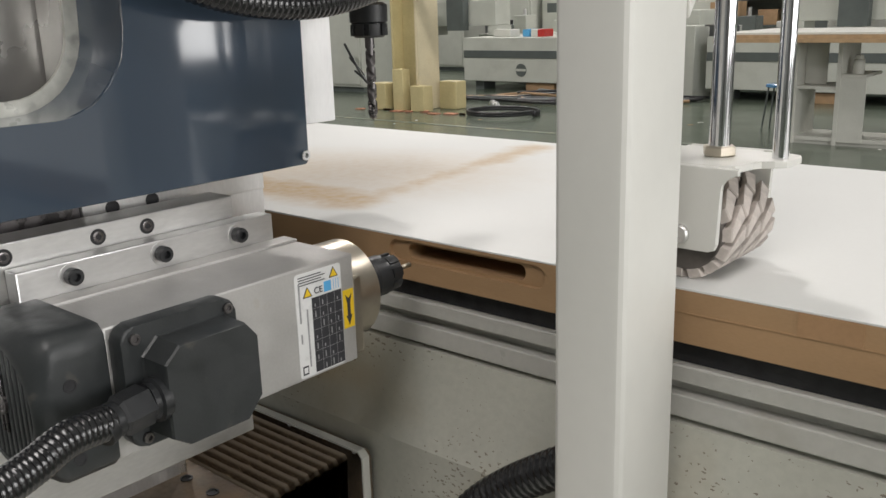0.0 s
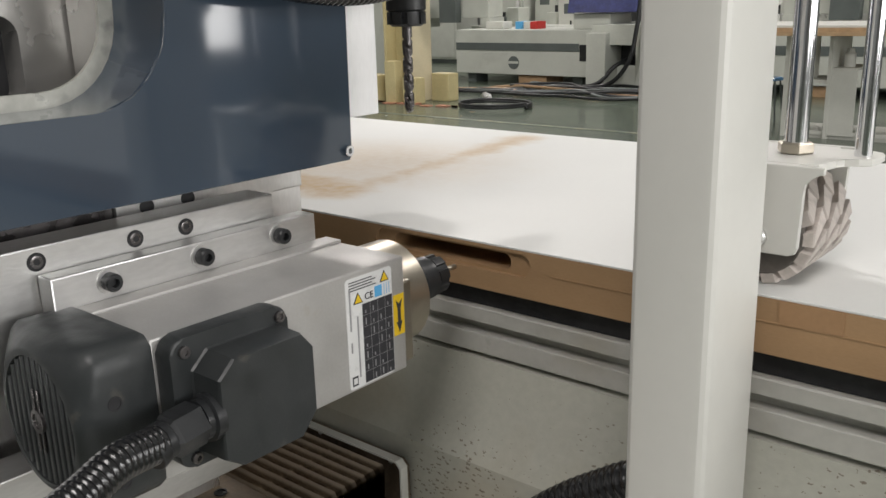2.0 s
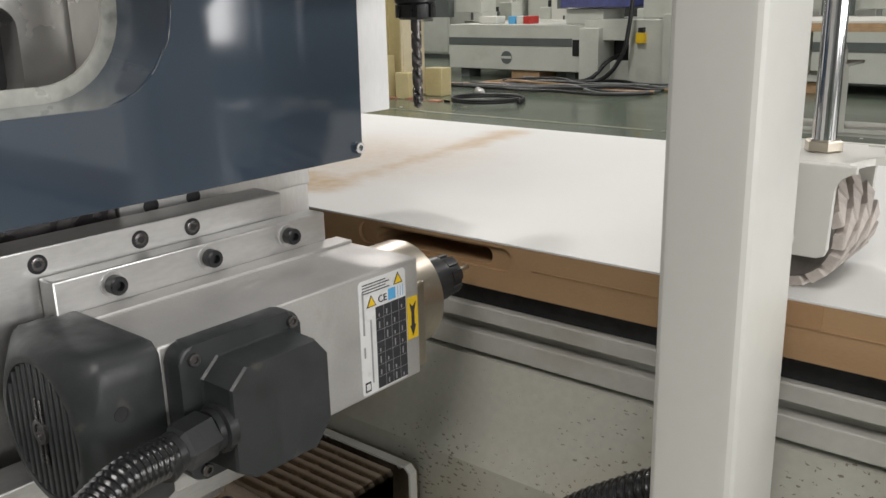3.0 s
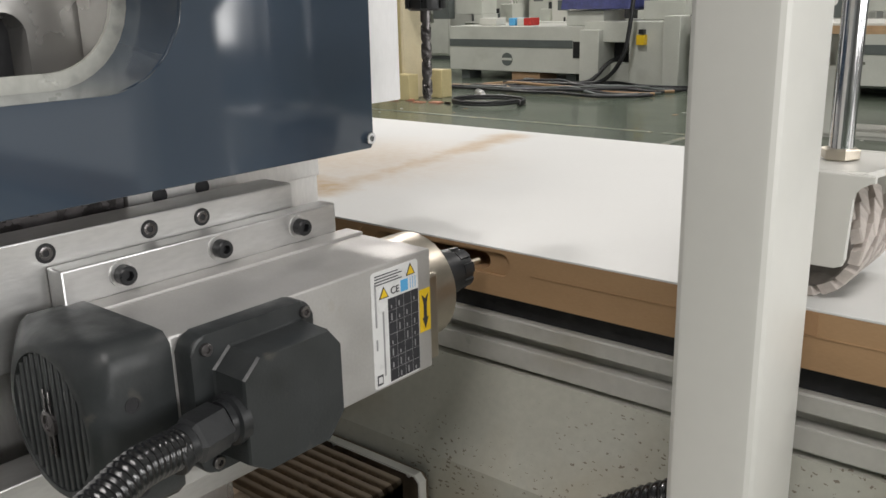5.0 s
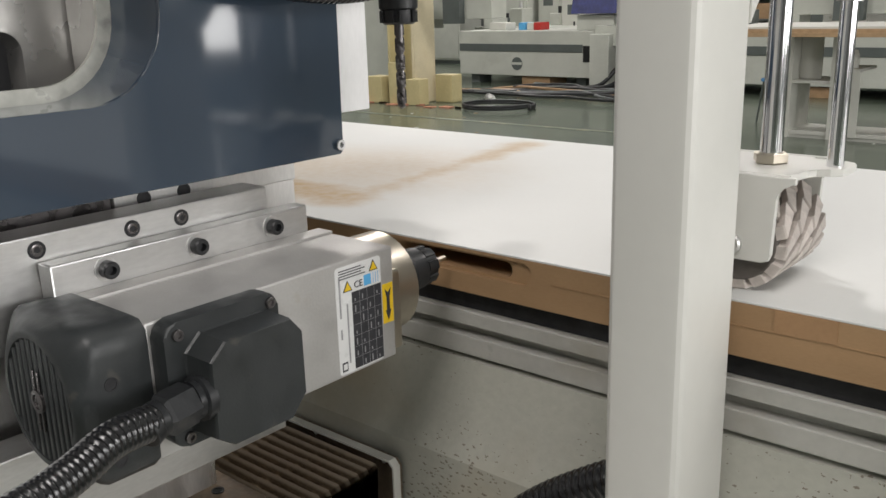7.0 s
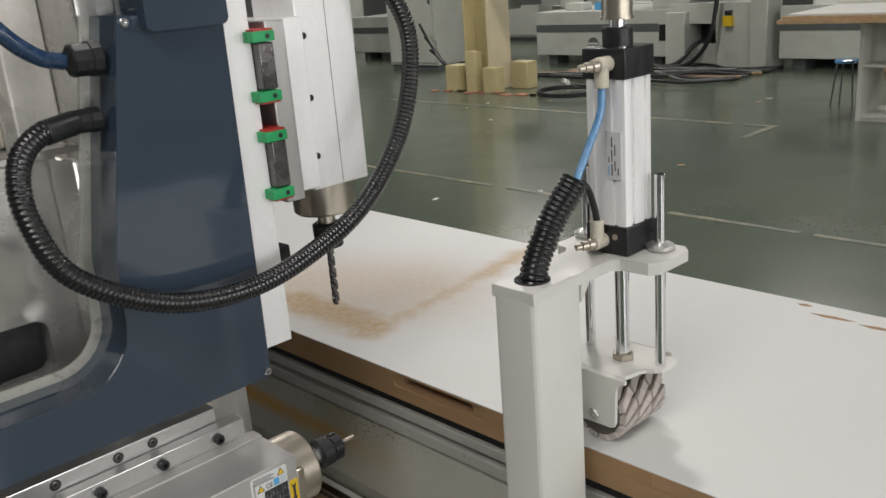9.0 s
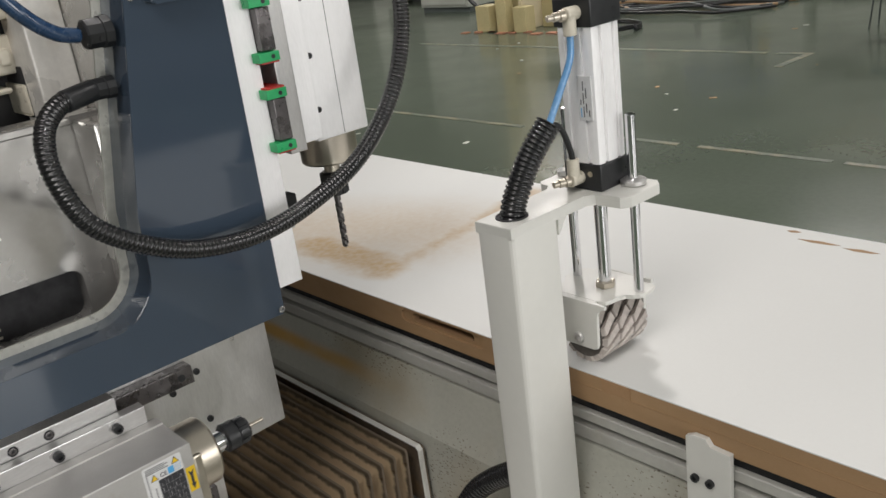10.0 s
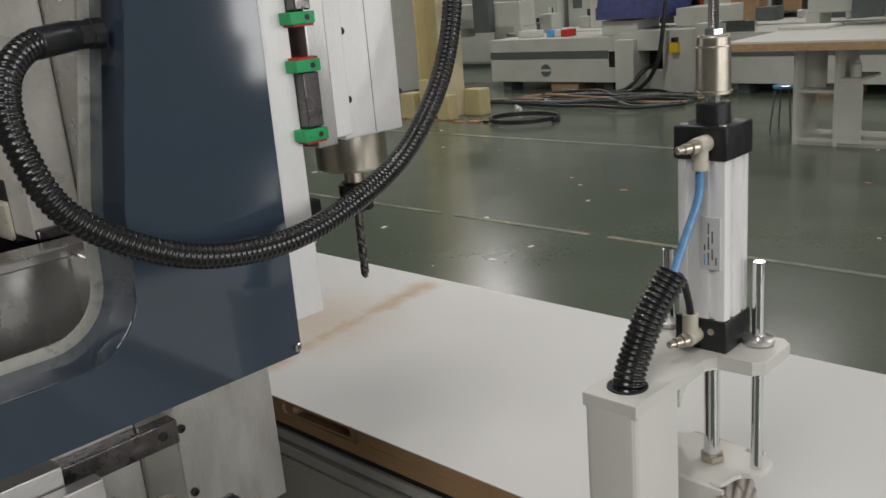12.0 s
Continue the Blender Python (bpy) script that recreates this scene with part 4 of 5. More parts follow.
def fan_cover():
    """A moulded hood: square at the motor, drawn in to a round grille rim at the rear."""
    bm = bmesh.new()
    rings = []
    for y, half, power in ((0.2604, 0.0495, 14), (0.2585, 0.0500, 14), (0.2270, 0.0500, 14), (0.2225, 0.0490, 9), (0.2165, 0.0470, 3.4), (0.2125, 0.0450, 2.3), (0.2115, 0.0440, 2.0), (0.2115, 0.0405, 2.0), (0.2165, 0.0400, 2.0)):
        ring = []
        for k in range(48):
            a = 2 * math.pi * (k + 0.5) / 48
            c, d = math.cos(a), math.sin(a)
            r = half / (abs(c) ** power + abs(d) ** power) ** (1 / power)
            ring.append(bm.verts.new((AX + r * c, y, AZ + r * d)))
        rings.append(ring)
    for a, b in zip(rings, rings[1:]):
        for k in range(48):
            bm.faces.new((a[k], a[(k + 1) % 48], b[(k + 1) % 48], b[k]))
    bm.faces.new(rings[0])
    bm.faces.new(rings[-1][::-1])
    return bm


hood = part("fan_cover", fan_cover(), MOULDED, spindle, "black moulded fan cover with round slotted grille")
for k in range(11):
    u = -0.035 + 0.0070 * k
    h = math.sqrt(0.0402 ** 2 - u * u)
    part("grille_slat", block((AX + u - 0.0020, 0.2120, AZ - h), (AX + u + 0.0020, 0.2168, AZ + h), 0.0008), MOULDED, hood)
hood.data.set_sharp_from_angle(angle=radians(48))
part("badge", lathe([(0, 0.0075), (0.002, 0.0075), (0.002, 0.005), (0.001, 0.005)], (AX, 0.2120, AZ), (AX, 0.1, AZ), 20), DARK_STEEL, hood)
for bx in (-0.0028, 0.0028):
    part("badge_bar", block((AX + bx - 0.0008, 0.2108, AZ - 0.020), (AX + bx + 0.0008, 0.2122, AZ + 0.020), 0.0003), DARK_STEEL, hood)
for hz in (0.955, 1.005):
    part("cover_screw", lathe([(0, 0.0045), (0.0008, 0.0045), (0.0008, 0.0035), (0.0002, 0.0035)], (-0.5128, 0.2335, hz), (-0.50, 0.2335, hz), 14), RUBBER, hood)

tbox = part("terminal_box", prism(rounded(0.2635, 0.9515, 0.3515, 1.0350, 0.010), "x", -0.5155, -0.5000, 0.0018), MOULDED, spindle, "black terminal box with chamfered lid")
lid_pts = [(0.2775, 0.962), (0.2900, 0.9535), (0.3370, 0.9535), (0.3500, 0.968), (0.3500, 1.0125), (0.3410, 1.0235), (0.2890, 1.0235), (0.2775, 1.013)]


def lid():
    bm = bmesh.new()
    c = (0.317, 0.9875)
    rings = []
    for x, k in ((-0.5000, 1.035), (-0.4985, 1.012), (-0.4760, 0.995), (-0.4742, 0.975)):
        rings.append([bm.verts.new((x, c[0] + (y - c[0]) * k, c[1] + (z - c[1]) * k)) for y, z in lid_pts])
    for a, b in zip(rings, rings[1:]):
        for i in range(8):
            bm.faces.new((a[i], a[(i + 1) % 8], b[(i + 1) % 8], b[i]))
    bm.faces.new(rings[0])
    bm.faces.new(rings[-1][::-1])
    return bm


part("lid", lid(), MOULDED, tbox)
for y, z in ((0.2728, 1.0268), (0.3445, 1.0280), (0.2740, 0.9580), (0.3445, 0.9585)):
    socket_screw("lid_screw", (-0.5000, y, z), (1, 0, 0), 0.0038, 0.0025, DARK_STEEL, tbox)
GX, GZ = -0.4870, 0.9880
part("gland", lathe([(0, 0.0150), (0.006, 0.0150), (0.007, 0.0125), (0.011, 0.0125)], (GX, 0.280, GZ), (GX, 0.2, GZ), 26), BLACK, spindle)
part("gland_nut", lathe([(0, 0.0125), (0.001, 0.0140), (0.019, 0.0140), (0.022, 0.0120)], (GX, 0.269, GZ), (GX + 0.004, 0.2, GZ - 0.006), 6), BLACK, spindle)
part("gland_collar", tube((GX + 0.0015, 0.248, GZ - 0.0015), (GX + 0.002, 0.240, GZ - 0.0025), 0.0115, n=22, bevel=0.001), BLACK, spindle)
hose = thing("motor_hose", "black ribbed motor cable hose", "cable hose")
part("conduit", corrugated([(GX + 0.002, 0.243, GZ - 0.002), (-0.4760, 0.2115, 0.9897), (-0.4680, 0.1870, 0.9856), (-0.4600, 0.1643, 0.9838), (-0.4520, 0.1382, 0.9838), (-0.4500, 0.1123, 0.9741)], 0.0112, 0.0042, 20), HOSE, hose, "", True)
part("end_collar", tube((GX + 0.0022, 0.2398, GZ - 0.0025), (GX + 0.0042, 0.2330, GZ - 0.0050), 0.0122, n=22, bevel=0.001), BLACK, hose)

LABEL_GREY = mat("grey_label_ink", (0.30, 0.30, 0.305), 0.45, 0.0, 0.1, 60)
# nameplate, flat on the motor's side
PX = -0.5156
plate = part("nameplate", prism(rounded(0.4180, 0.9440, 0.4662, 1.0298, 0.003), "x", PX - 0.0002, PX + 0.0003), LABEL_WHITE, spindle, "white nameplate with black table")


def flat(name, y0, z0, y1, z1, material, parent, lift=0.0006):
    return part(name, block((PX, y0, z0), (PX + lift, y1, z1)), material, parent)


flat("table", 0.4340, 0.9455, 0.4655, 1.0078, LABEL_BLACK, plate)
for k in range(1, 4):
    flat("rule", 0.4340 + 0.0079 * k - 0.00009, 0.9455, 0.4340 + 0.0079 * k + 0.00009, 1.0078, LABEL_GREY, plate, 0.0008)
for k in range(1, 7):
    flat("rule", 0.4340, 0.9455 + 0.0089 * k - 0.00009, 0.4655, 0.9455 + 0.0089 * k + 0.00009, LABEL_GREY, plate, 0.0008)
for k in range(4):
    for j in range(7):
        if (k * 7 + j * 3) % 4:
            flat("print_bar", 0.4366 + 0.0079 * k, 0.9468 + 0.0089 * j, 0.4375 + 0.0079 * k, 0.9492 + 0.0089 * j + 0.0014 * ((j + k) % 3), LABEL_GREY, plate, 0.0009)
flat("print_bar", 0.4210, 0.990, 0.4225, 1.022, LABEL_GREY, plate)
flat("print_bar", 0.4210, 0.973, 0.4224, 0.981, LABEL_GREY, plate)
flat("print_bar", 0.4282, 0.952, 0.4296, 1.000, LABEL_GREY, plate)
flat("print_block", 0.4205, 0.9465, 0.4262, 0.9540, LABEL_BLACK, plate)
flat("print_block", 0.4214, 0.9480, 0.4252, 0.9526, LABEL_WHITE, plate, 0.0008)
flat("print_square", 0.4475, 1.0095, 0.4550, 1.0180, LABEL_CYAN, plate)
for k in range(3):
    flat("print_bar", 0.4575 + 0.0026 * k, 1.0095, 0.4578 + 0.0026 * k, 1.0180, LABEL_CYAN, plate)
for k in range(4):
    flat("print_bar", 0.4215, 1.0200 + 0.0021 * k, 0.4490 - 0.004 * (k % 2), 1.0207 + 0.0021 * k, LABEL_BLACK, plate)
for y, z in ((0.4580, 1.0237), (0.4300, 1.0135)):
    part("warning_triangle", prism([(y - 0.0048, z - 0.0040), (y + 0.0048, z - 0.0040), (y, z + 0.0046)], "x", PX, PX + 0.0007), LABEL_BLACK, plate)
    part("warning_field", prism([(y - 0.0036, z - 0.0033), (y + 0.0036, z - 0.0033), (y, z + 0.0032)], "x", PX, PX + 0.0009), LABEL_YELLOW, plate)


def lettering(text, size, m, material, parent):
    cu = bpy.data.curves.new("lettering", "FONT")
    cu.body, cu.size, cu.extrude = text, size, 0.0002
    cu.materials.append(material)
    ob = new("lettering", cu)
    ob.parent, ob.matrix_basis = parent, m
    return ob


lettering("CE", 0.0075, Matrix.Translation((PX + 0.0006, 0.4368, 1.0105)) @ Matrix(((0, 0, 1, 0), (1, 0, 0, 0), (0, 1, 0, 0), (0, 0, 0, 1))), LABEL_BLACK, plate)
arrow = flat("arrow_label", 0.4672, 0.9722, 0.4788, 1.0050, LABEL_YELLOW, spindle, 0.0004)
part("arrow", prism([(0.4730, 0.9745), (0.4762, 0.9830), (0.4746, 0.9830), (0.4746, 0.9935), (0.4765, 1.0010), (0.4730, 0.9975), (0.4695, 1.0010), (0.4714, 0.9935), (0.4714, 0.9830), (0.4698, 0.9830)], "x", PX, PX + 0.0007), LABEL_BLACK, arrow)


# ---- the hall behind ----
column = thing("steel_column", "yellow steel column with cast footing blocks", "column")
part("web", block((-7.62, 8.54, 0.0), (-7.98, 8.58, 6.4), 0.004), YELLOW, column)
part("flange", block((-8.02, 8.36, 0.0), (-7.98, 8.76, 6.4), 0.004), YELLOW, column)
# same column paint, made paler here: the light from +x is in its colour
part("flange", block((-7.62, 8.36, 0.0), (-7.57, 8.76, 6.4), 0.01), mat("lit_column_paint", (0.62, 0.55, 0.38), 0.5, 0.0, 0.08, 3, 0.05, 60, stain=(0.5, 0.4, 0.24), stain_scale=1.5, stain_at=0.6), column, "flange in a paler cream tone for the light on it")
for x0, x1, y0, y1, z in ((-8.27, -8.03, 8.22, 8.45, 0.34), (-7.9, -7.72, 8.22, 8.36, 0.52), (-7.60, -7.38, 8.22, 8.40, 0.32), (-7.50, -7.22, 8.66, 8.86, 0.35)):
    part("footing", block((x0, y0, 0), (x1, y1, z), 0.012), YELLOW, column)
for k in range(9):
    rx = -8.5 + 0.21 * k
    tagged(part("rubble", block((rx, 8.12 + 0.05 * (k % 3), 0), (rx + 0.10 + 0.02 * (k % 4), 8.22 + 0.05 * (k % 2), 0.012 + 0.006 * (k % 3)), 0.004), mat("red_debris", (0.38, 0.17, 0.10), 0.8, 0, 0.2, 12) if k == 0 else bpy.data.materials["red_debris"]), "reddish rubble at the column foot", "rubble", "rubble at the column")


sign = thing("notice_box", "white box with red print fixed to the column", "notice box")
part("case", block((-7.24, 8.22, 1.52), (-6.86, 8.34, 1.86), 0.008), MELAMINE, sign)
part("print_panel", block((-7.17, 8.214, 1.66), (-6.93, 8.221, 1.80)), RED, sign)
tagged(part("red_bracket", block((-7.50, 8.22, 1.52), (-7.25, 8.35, 1.60), 0.006), RED), "red clamp band round the steel column", "clamp")
stool = thing("round_stool", "blue-topped round stool on thin dark legs", "stool")
part("seat", lathe([(0, 0.11), (0.004, 0.12), (0.026, 0.12), (0.034, 0.10)], (-3.22, 8.75, 0.40), (-3.22, 8.75, 1.0), 24), BLUE_TUBE, stool)
for k in range(4):
    a = radians(45 + 90 * k)
    part("leg", tube((-3.22 + 0.10 * math.cos(a), 8.75 + 0.10 * math.sin(a), 0.40), (-3.22 + 0.15 * math.cos(a), 8.75 + 0.15 * math.sin(a), 0.0), 0.009, n=10), MACHINE_DARK, stool)


def bench(name, x0, x1, y, deep, stripe, logo):
    """A long router bed on legs with a dark stripe along its front."""
    t = thing(name, "grey steel router machine with dark stripe", "machine")
    part("body", block((x0, y, 0.137), (x1, y + deep, 0.79), 0.012), MACHINE, t)
    part("stripe", block((x0 + 0.01, y - 0.012, 0.49), (x1 - 0.19, y + 0.002, 0.60), 0.003), MACHINE_DARK, t, "dark slate stripe")
    part("end_window", block((x1 - 0.18, y - 0.010, 0.36), (x1 - 0.02, y + 0.002, 0.585), 0.003), BLACK, t)
    if logo:
        part("emblem", tube((logo, y - 0.010, 0.315), (logo, y + 0.002, 0.315), 0.095, n=28), MACHINE_DARK, t, "round dark emblem")
        part("emblem_bar", block((logo - 0.09, y - 0.013, 0.300), (logo + 0.09, y - 0.008, 0.335)), MACHINE, t)
    for lx in (x0 + 0.15, x1 - 0.35):
        part("foot", block((lx, y + 0.1, 0.0), (lx + 0.16, y + 0.4, 0.137), 0.006), MACHINE_DARK, t)
    part("pallet", block((x0 + 1.15, y + 0.05, 0.0), (x0 + 1.65, y + 0.5, 0.125), 0.004), CARD, t)
    return t


bench("router_machine", -9.0, -6.58, 11.0, 1.3, True, -7.9)
leg = thing("machine_stand", "grey machine end frame with dark cable opening", "machine frame")
part("post", block((-6.575, 10.86, 0.0), (-6.275, 11.3, 0.75), 0.01), MACHINE, leg)
part("top_beam", block((-6.57, 10.98, 0.585), (-5.85, 12.2, 0.86), 0.01), MACHINE, leg)
part("opening", block((-6.27, 11.3, 0.03), (-5.87, 11.35, 0.584)), BLACK, leg)
part("post", block((-5.865, 10.95, 0.0), (-5.36, 12.2, 0.86), 0.012), MACHINE, leg)
part("side_case", block((-6.28, 11.2, 0.0), (-5.87, 12.0, 0.30), 0.01), MACHINE, leg)
part("post", block((-5.355, 10.90, 0.0), (-5.12, 11.4, 0.93), 0.012), MACHINE, leg)
part("upper_case", block((-5.85, 11.3, 0.862), (-5.25, 12.1, 1.12), 0.012), MACHINE, leg)
part("switch", block((-5.72, 10.87, 0.56), (-5.60, 10.95, 0.69), 0.004), LABEL_YELLOW, leg, "yellow emergency switch box")
part("red_switch", block((-5.69, 10.87, 0.70), (-5.62, 10.95, 0.76), 0.004), BLACK, leg)
tagged(part("tarpaulin", prism([(11.1, 1.02), (11.9, 1.0), (12.0, 1.35), (11.6, 1.48), (11.2, 1.42)], "x", -7.05, -5.95, 0.03), TARP), "rolled dark blue tarpaulin on the machine frame", "tarpaulin")
part("tarp_support", block((-7.0, 11.2, 0.79), (-6.4, 11.8, 1.0), 0.01), MACHINE, leg)
bench("router_machine", -5.0, -2.2, 11.0, 1.2, True, None)
bench("router_machine", -1.8, 2.2, 11.4, 1.2, True, None)
bench("router_machine", -13.6, -10.9, 11.0, 1.2, True, None)


def cabinet(x, y, w, d, h, material, label):
    t = thing("control_cabinet", label, "cabinet")
    part("body", block((x, y, 0.08), (x + w, y + d, h), 0.01), material, t)
    part("plinth", block((x + 0.02, y + 0.03, 0.0), (x + w - 0.02, y + d, 0.08)), MACHINE_DARK, t)
    door_leaf = part("cabinet_door", block((x + 0.04, y - 0.018, 0.12), (x + w - 0.04, y, h - 0.05), 0.006), material, t)
    part("handle", block((x + w - 0.11, y - 0.03, h * 0.55), (x + w - 0.08, y - 0.018, h * 0.55 + 0.12), 0.003), BLACK, door_leaf)
    part("vent", block((x + 0.12, y - 0.021, h * 0.72), (x + 0.32, y - 0.017, h * 0.72 + 0.16)), MACHINE_DARK, door_leaf)
    return t


for x, y, w, h in ((-11.3, 9.9, 1.15, 1.9), (-9.3, 13.6, 0.5, 1.55), (-8.7, 13.8, 0.7, 1.25), (-7.9, 13.8, 0.55, 1.7), (-10.2, 13.4, 0.8, 1.9), (-5.1, 14.0, 0.9, 1.8), (-3.6, 14.2, 0.7, 1.7), (-2.0, 14.0, 0.9, 1.9), (0.2, 14.0, 1.0, 1.8), (-14.5, 12.8, 1.2, 1.9), (-12.8, 14.2, 1.2, 1.9), (-16.5, 12.0, 1.2, 1.8)):
    cabinet(x, y, w, 0.7, h, MACHINE, "grey steel control cabinet against the far machines")
for x, y, w, h in ((-8.35, 12.9, 0.35, 1.35), (-6.9, 14.1, 0.5, 1.5)):
    cabinet(x, y, w, 0.5, h, MELAMINE, "white control cabinet behind the machine")
far = random.Random(4)
for k in range(26):
    x = -9.6 + 0.46 * k
    y = 12.5 + far.random() * 1.0
    h = 0.10 + far.random() * 0.35
    w = 0.15 + far.random() * 0.35
    z = 0.80
    t = thing("machine_part", "assorted machine part lying on a far work table", "machine part", "parts on the far tables")
    part("casing", block((x, y, z), (x + w, y + 0.3, z + h), 0.012), (MACHINE, MACHINE_DARK, BLACK, MELAMINE, CARD, STEEL)[far.randrange(6)], t)
    part("stub", tube((x + w * 0.5, y + 0.15, z + h), (x + w * 0.5, y + 0.15, z + h + 0.06 + 0.2 * far.random()), 0.03, n=12), (BLACK, STEEL)[k % 2], t)
table = thing("work_table", "long grey steel work table with far machine parts", "work table")
part("tabletop", block((-9.8, 12.4, 0.74), (3.0, 13.55, 0.798), 0.006), MACHINE, table)
for lx in (-9.7, -7.2, -4.6, -2.0, 0.6, 2.9):
    part("leg", block((lx, 12.5, 0.0), (lx + 0.08, 12.58, 0.74)), MACHINE_DARK, table)
part("back_panel", block((-9.7, 13.4, 0.05), (2.95, 13.45, 0.70)), MACHINE_DARK, table)
for k, (x, mt) in enumerate(((-8.05, LABEL_CYAN), (-7.9, MELAMINE), (-7.78, RED), (-8.6, MELAMINE))):
    tagged(part("parts_box", block((x, 11.25, 0.79), (x + 0.12 + 0.2 * (k == 3), 11.5, 0.90), 0.01), mt), "small plastic parts box on the machine", "box", "boxes on the machine")

tagged(part("guide_rail", block((-5.0, 11.05, 0.79), (-4.6, 11.12, 0.93), 0.006, bm=block((-5.05, 11.02, 0.915), (-4.72, 11.14, 0.94), 0.004)), CHROME), "bright steel guide rail lying on the machine", "rail")
tagged(part("white_sheet", prism([(-4.35, 11.15), (-3.75, 11.10), (-3.70, 11.55), (-4.28, 11.60)], "z", 0.792, 0.83, 0.004), MELAMINE), "white sheet lying on the far router machine", "sheet")

rack = thing("parts_rack", "dark steel parts rack before the far wall", "rack")
for z in (0.78, 1.22, 1.62):
    part("rack_shelf", block((-11.0, 15.2, z), (4.0, 15.9, z + 0.03)), MACHINE_DARK, rack)
for k in range(11):
    part("upright", block((-11.0 + 1.49 * k, 15.2, 0.0), (-10.95 + 1.49 * k, 15.9, 2.1)), MACHINE_DARK, rack)
part("rack_back", block((-11.0, 15.92, 0.0), (4.0, 15.95, 2.1)), MACHINE, rack)
goods = random.Random(12)
for k in range(110):
    x = -10.9 + 14.6 * goods.random()
    z = (0.81, 1.25, 1.65)[k % 3]
    w, h = 0.12 + 0.3 * goods.random(), 0.08 + 0.24 * goods.random()
    tagged(part("stored_box", block((x, 15.22 + 0.1 * goods.random(), z), (x + w, 15.7, z + h), 0.008), (BLACK, MACHINE_DARK, CARD, MELAMINE, RED, GREEN, LABEL_CYAN, LABEL_YELLOW, MACHINE, BLACK, CARD)[goods.randrange(11)]), "small stored box on the far rack", "box", "boxes on the rack")
for x in (-10.4, -4.2, -1.2):
    gm = thing("router_bridge", "grey router bridge with dark spindle carriage", "machine bridge")
    part("beam", block((x, 11.7, 0.95), (x + 1.5, 12.1, 1.35), 0.01), MACHINE, gm)
    part("leg", block((x - 0.02, 11.7, 0.80), (x + 0.16, 12.1, 0.95), 0.006), MACHINE, gm)
    part("leg", block((x + 1.34, 11.7, 0.80), (x + 1.52, 12.1, 0.95), 0.006), MACHINE, gm)
    part("carriage", block((x + 0.6, 11.55, 0.88), (x + 0.95, 11.7, 1.5), 0.008), MACHINE_DARK, gm)

shelf = thing("open_shelf", "white melamine open shelf unit under a chipboard sheet", "shelf unit")
for x0, x1 in ((-2.79, -2.755), (-2.43, -2.395), (-1.75, -1.715), (-1.2, -1.165)):
    part("side_panel", block((x0, 7.90, 0.0), (x1, 8.40, 0.87), 0.002), MELAMINE, shelf)
part("bottom_panel", block((-2.755, 7.915, 0.03), (-1.2, 8.40, 0.065), 0.002), MELAMINE, shelf)
part("front_panel", block((-2.395, 7.905, 0.03), (-2.19, 7.92, 0.575), 0.002), MELAMINE, shelf)
part("front_panel", block((-2.755, 8.10, 0.496), (-2.57, 8.115, 0.87), 0.002), MELAMINE, shelf)
part("plinth", block((-2.755, 7.93, 0.0), (-1.2, 7.95, 0.03)), MELAMINE, shelf)
part("shelf_board", block((-2.755, 7.92, 0.47), (-2.43, 8.40, 0.495), 0.002), MELAMINE, shelf)
part("shelf_board", block((-2.395, 7.92, 0.575), (-2.205, 8.40, 0.60), 0.002), MELAMINE, shelf)
part("shelf_board", block((-1.715, 7.92, 0.40), (-1.2, 8.40, 0.425), 0.002), MELAMINE, shelf)
sheet = tagged(part("chipboard_sheet", block((-3.40, 7.6, 0.872), (-0.9, 8.8, 0.905), 0.002, bm=block((-3.36, 7.62, 0.906), (-0.95, 8.78, 0.935), 0.002)), WOOD), "stack of brown chipboard sheets on the shelf", "chipboard")
tagged(part("white_tube", lathe([(0, 0.045), (0.11, 0.045), (0.12, 0.035), (0.15, 0.03)], (-2.30, 8.05, 0.6005), (-2.30, 8.05, 1.0), 16), MELAMINE), "white plastic tube standing on the shelf", "tube")
tagged(part("white_sheet", block((-3.32, 7.64, 0.936), (-0.95, 8.75, 0.955), 0.002), MELAMINE), "white faced sheet on the chipboard stack", "board")

coil_pts = [Vector((-6.32 + 0.43 * math.cos(a) * (1 + 0.02 * math.sin(3 * a)), 8.42 + 0.40 * math.sin(a), 0.022 + 0.004 * a)) for a in [0.13 * i for i in range(98)]]
coil_pts.append(Vector((-5.85, 8.40, 0.02)))
tagged(part("cable_coil", sweep(coil_pts, 0.018, 8), BLACK, None, "", True), "black cable coil lying on the floor", "cable")
runs = random.Random(9)
for k in range(13):
    y = 9.6 + 0.09 * k
    pts = [(-8.3 + 0.1 * k, y, 0.03)] + [(-8.0 + 0.62 * i + 0.2 * runs.random(), y + 0.5 * (runs.random() - 0.5), 0.03 + 0.05 * runs.random()) for i in range(1, 5)] + [(-5.1 + 0.2 * runs.random(), y + 0.3, 0.03)]
    tagged(part("floor_cable", sweep(spline(pts, 8), 0.02, 7), (BLACK, BLACK, CARD, MACHINE_DARK)[k % 4] if k % 5 else BLACK, None, "", True), "loose cable lying before the machine", "cable", "cables on the floor")
tagged(part("hung_cable", sweep(spline([(-5.75, 10.84, 1.25), (-5.78, 10.80, 0.8), (-5.85, 10.75, 0.4), (-6.1, 10.7, 0.1), (-6.5, 10.6, 0.03)]), 0.03, 8), BLACK, None, "", True), "thick black cable hanging from the frame", "cable")
tagged(part("hung_cable", sweep(spline([(-6.1, 11.28, 0.4), (-6.2, 11.0, 0.3), (-6.4, 10.8, 0.06), (-6.9, 10.6, 0.03)]), 0.03, 8), BLACK, None, "", True), "thick black cable from the frame opening", "cable")
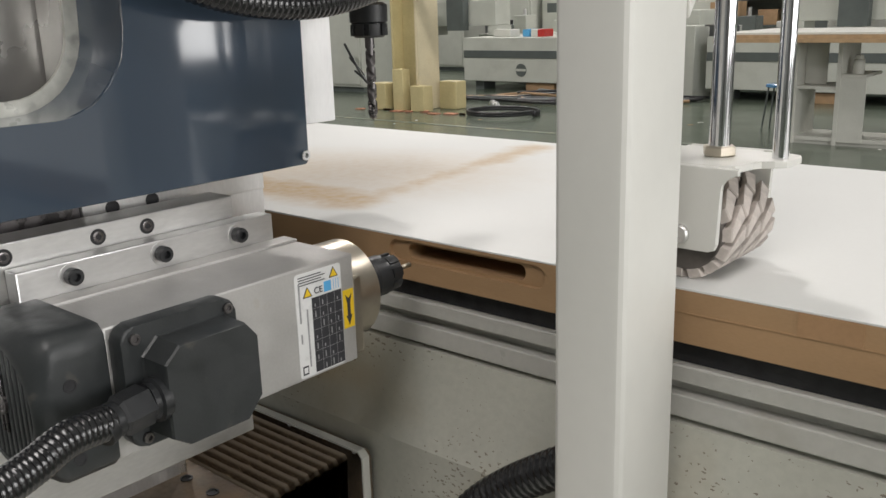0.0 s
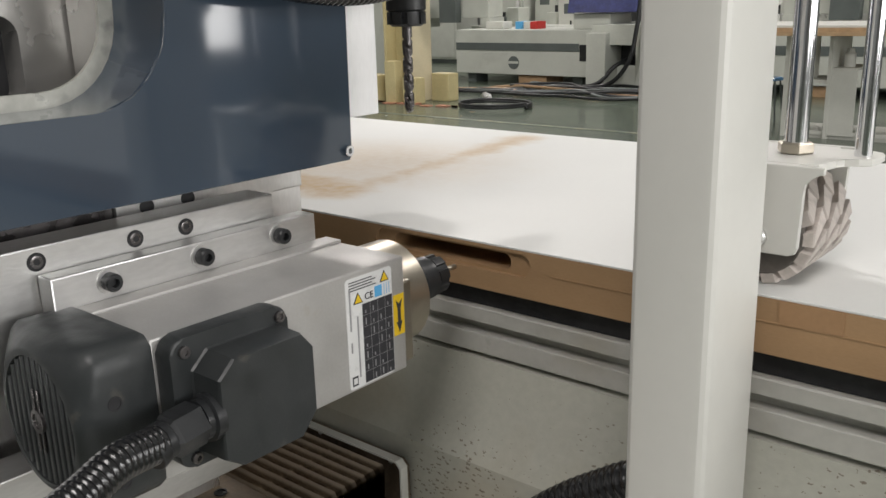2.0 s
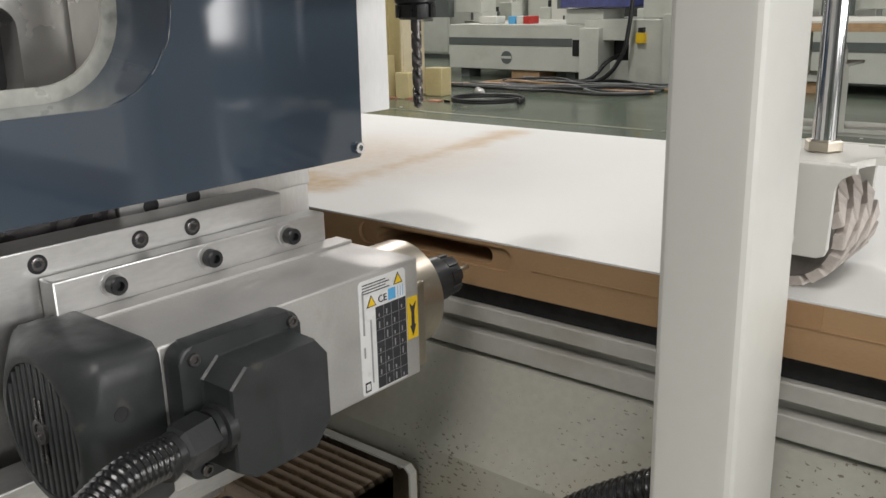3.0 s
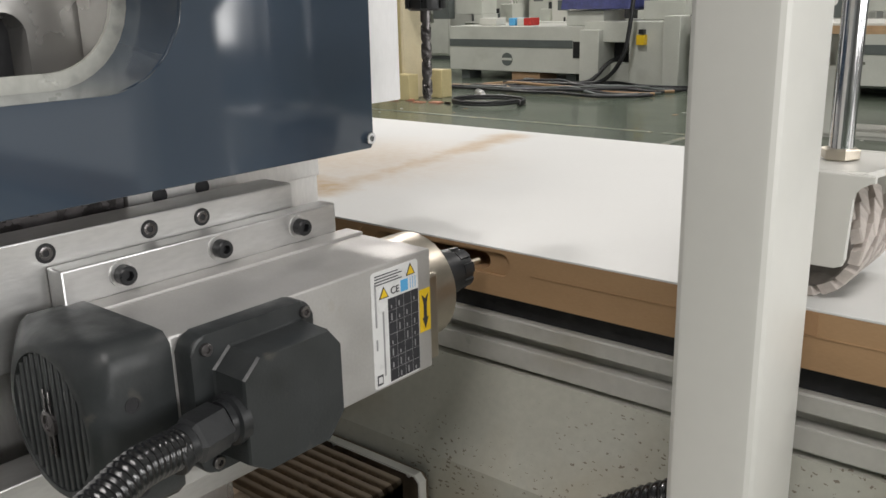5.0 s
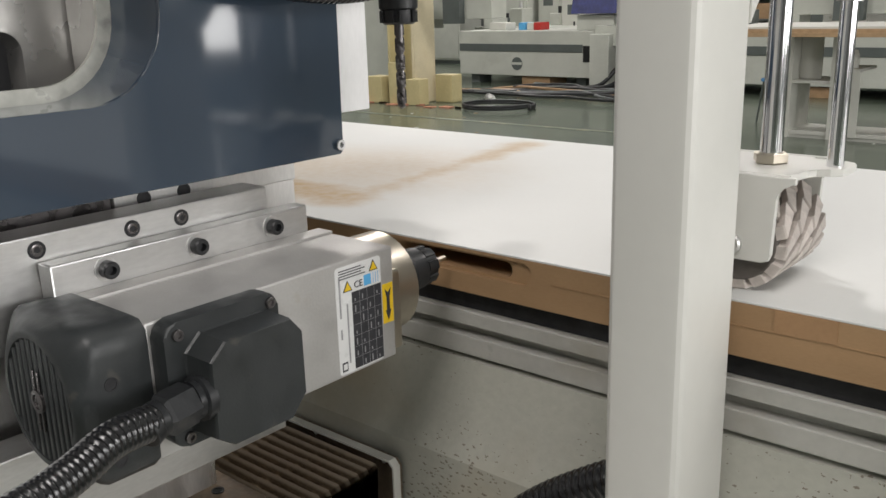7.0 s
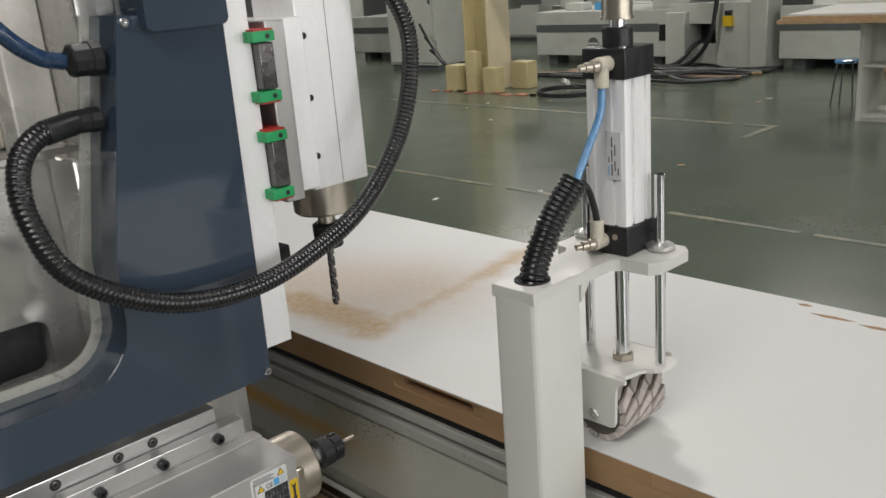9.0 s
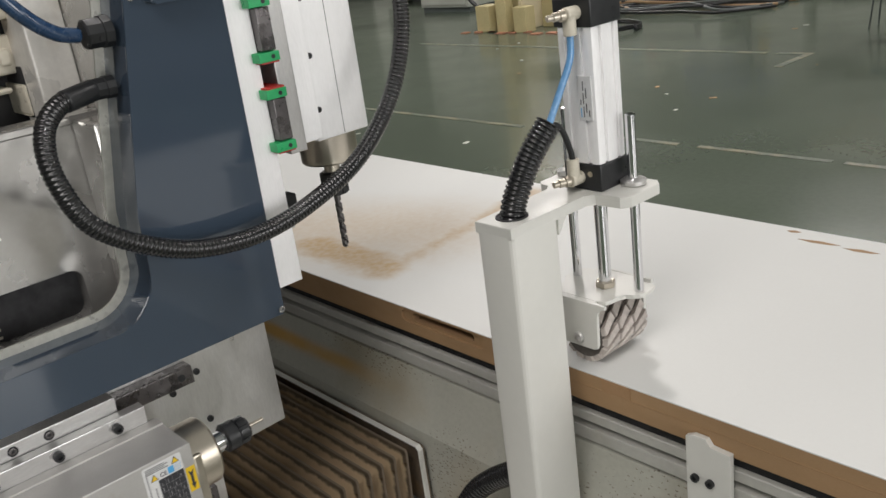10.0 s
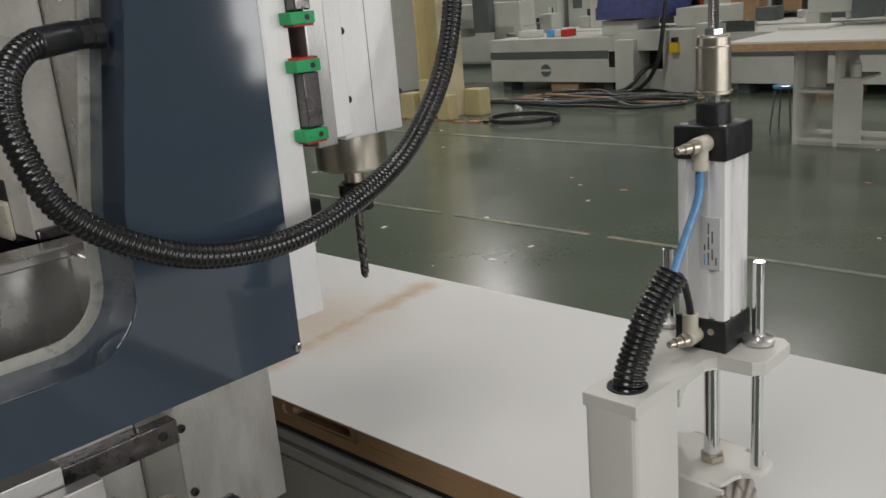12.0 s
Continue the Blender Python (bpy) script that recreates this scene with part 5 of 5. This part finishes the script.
for k in range(3):
    tagged(part("hung_cable", sweep(spline([(-10.3 + 0.1 * k, 9.7, 0.75 - 0.2 * k), (-9.9 + 0.15 * k, 9.5, 0.50 - 0.15 * k), (-9.4 + 0.1 * k, 9.3, 0.2 - 0.06 * k), (-8.7, 9.2 + 0.15 * k, 0.03)]), 0.02, 8), BLACK, None, "", True), "black cable drooping beside the cabinet", "cable", "cables beside the cabinet")
tagged(part("hose_nozzle", lathe([(0, 0.05), (0.16, 0.05), (0.17, 0.03), (0.26, 0.03)], (-6.95, 9.05, 0.05), (-6.7, 8.85, 0.05), 14), STEEL), "metal hose end lying on the floor", "hose end")
bits = random.Random(21)
for k in range(46):
    x, y = -7.5 + 8.5 * bits.random(), 1.9 + 7.0 * bits.random()
    s = 0.008 + 0.022 * bits.random()
    ob = tagged(part("litter", block((-s, -s * 0.6, 0), (s, s * 0.6, 0.003), 0.001), (MELAMINE, CARD)[k % 2]), "small pale scrap on the green floor", "litter", "scraps on the floor")
    ob.matrix_basis = pose(x, y, 0.0005, 0, 0, 360 * bits.random())

ON_GANTRY = [base, bellows, press, cable_hose]
ON_SLIDE = [slide, casting]
ON_HEAD = [head, drill, loop, feed]
ON_MOTOR = [spindle, hose]


# ---- what moves ----
TURNED = [(0.0, 0.0), (4.1, 0.1445), (4.25, 0.148), (4.4, 0.148), (4.55, 0.1435), (6.85, 0.0622), (7.0, 0.058), (7.2, 0.0563), (11.1, 0.0563), (11.25, 0.066), (11.4, 0.1085), (11.5, 0.153), (12.0, 0.406)]
LIFT = [(0.0, 0.0), (4.25, 0.0), (4.4, 0.0135), (10.1, 0.0135), (10.25, 0.022), (10.5, 0.072), (10.9, 0.158), (11.0, 0.172), (11.1, 0.1745), (12.0, 0.1745)]
BACK = [(0.0, 0.0), (7.05, 0.0), (7.2, -0.012), (7.6, -0.125), (7.75, -0.1375), (12.0, -0.1375)]
DRAWN = [(0.0, 0.0), (9.1, 0.0), (9.25, -0.014), (9.5, -0.067), (9.9, -0.155), (10.05, -0.175), (10.2, -0.1815), (12.0, -0.1815)]


def along(keys, t):
    for (a, u), (b, v) in zip(keys, keys[1:]):
        if t <= b:
            return u + (v - u) * (t - a) / (b - a)
    return keys[-1][1]


def carry(ob, *, back=False, drawn=False, lift=False):
    m = ob.matrix_basis.copy()
    used = [TURNED] + ([LIFT] if lift else []) + ([BACK] if back else []) + ([DRAWN] if drawn else [])
    times = sorted({t for keys in used for t, _ in keys})
    rows = []
    for t in times:
        d = Vector((along(TURNED, t), (along(BACK, t) if back else 0) + (along(DRAWN, t) if drawn else 0), along(LIFT, t) if lift else 0))
        rows.append((t, Matrix.Translation(d) @ m))
    walk(ob, rows)


def motions():
    for ob in ON_GANTRY:
        carry(ob)
    for ob in ON_SLIDE:
        carry(ob, back=True)
    for i, ob in enumerate(PLEATS):
        # folds spread as the slide draws back
        share = (i + 0.3) / N_PLEATS
        m = ob.matrix_basis.copy()
        walk(ob, [(t, Matrix.Translation((0, d * share, 0)) @ m) for t, d in BACK])
    times = [0.1 * k for k in range(121)]
    walk(roller, [(t, Matrix.Translation(AXLE) @ pose(0, 0, 0, 0, math.degrees(along(TURNED, t) / 0.0385), 0)) for t in times])
    for ob in ON_HEAD:
        carry(ob, back=True, lift=True)
    for ob in ON_MOTOR:
        carry(ob, back=True, lift=True, drawn=True)


motions()
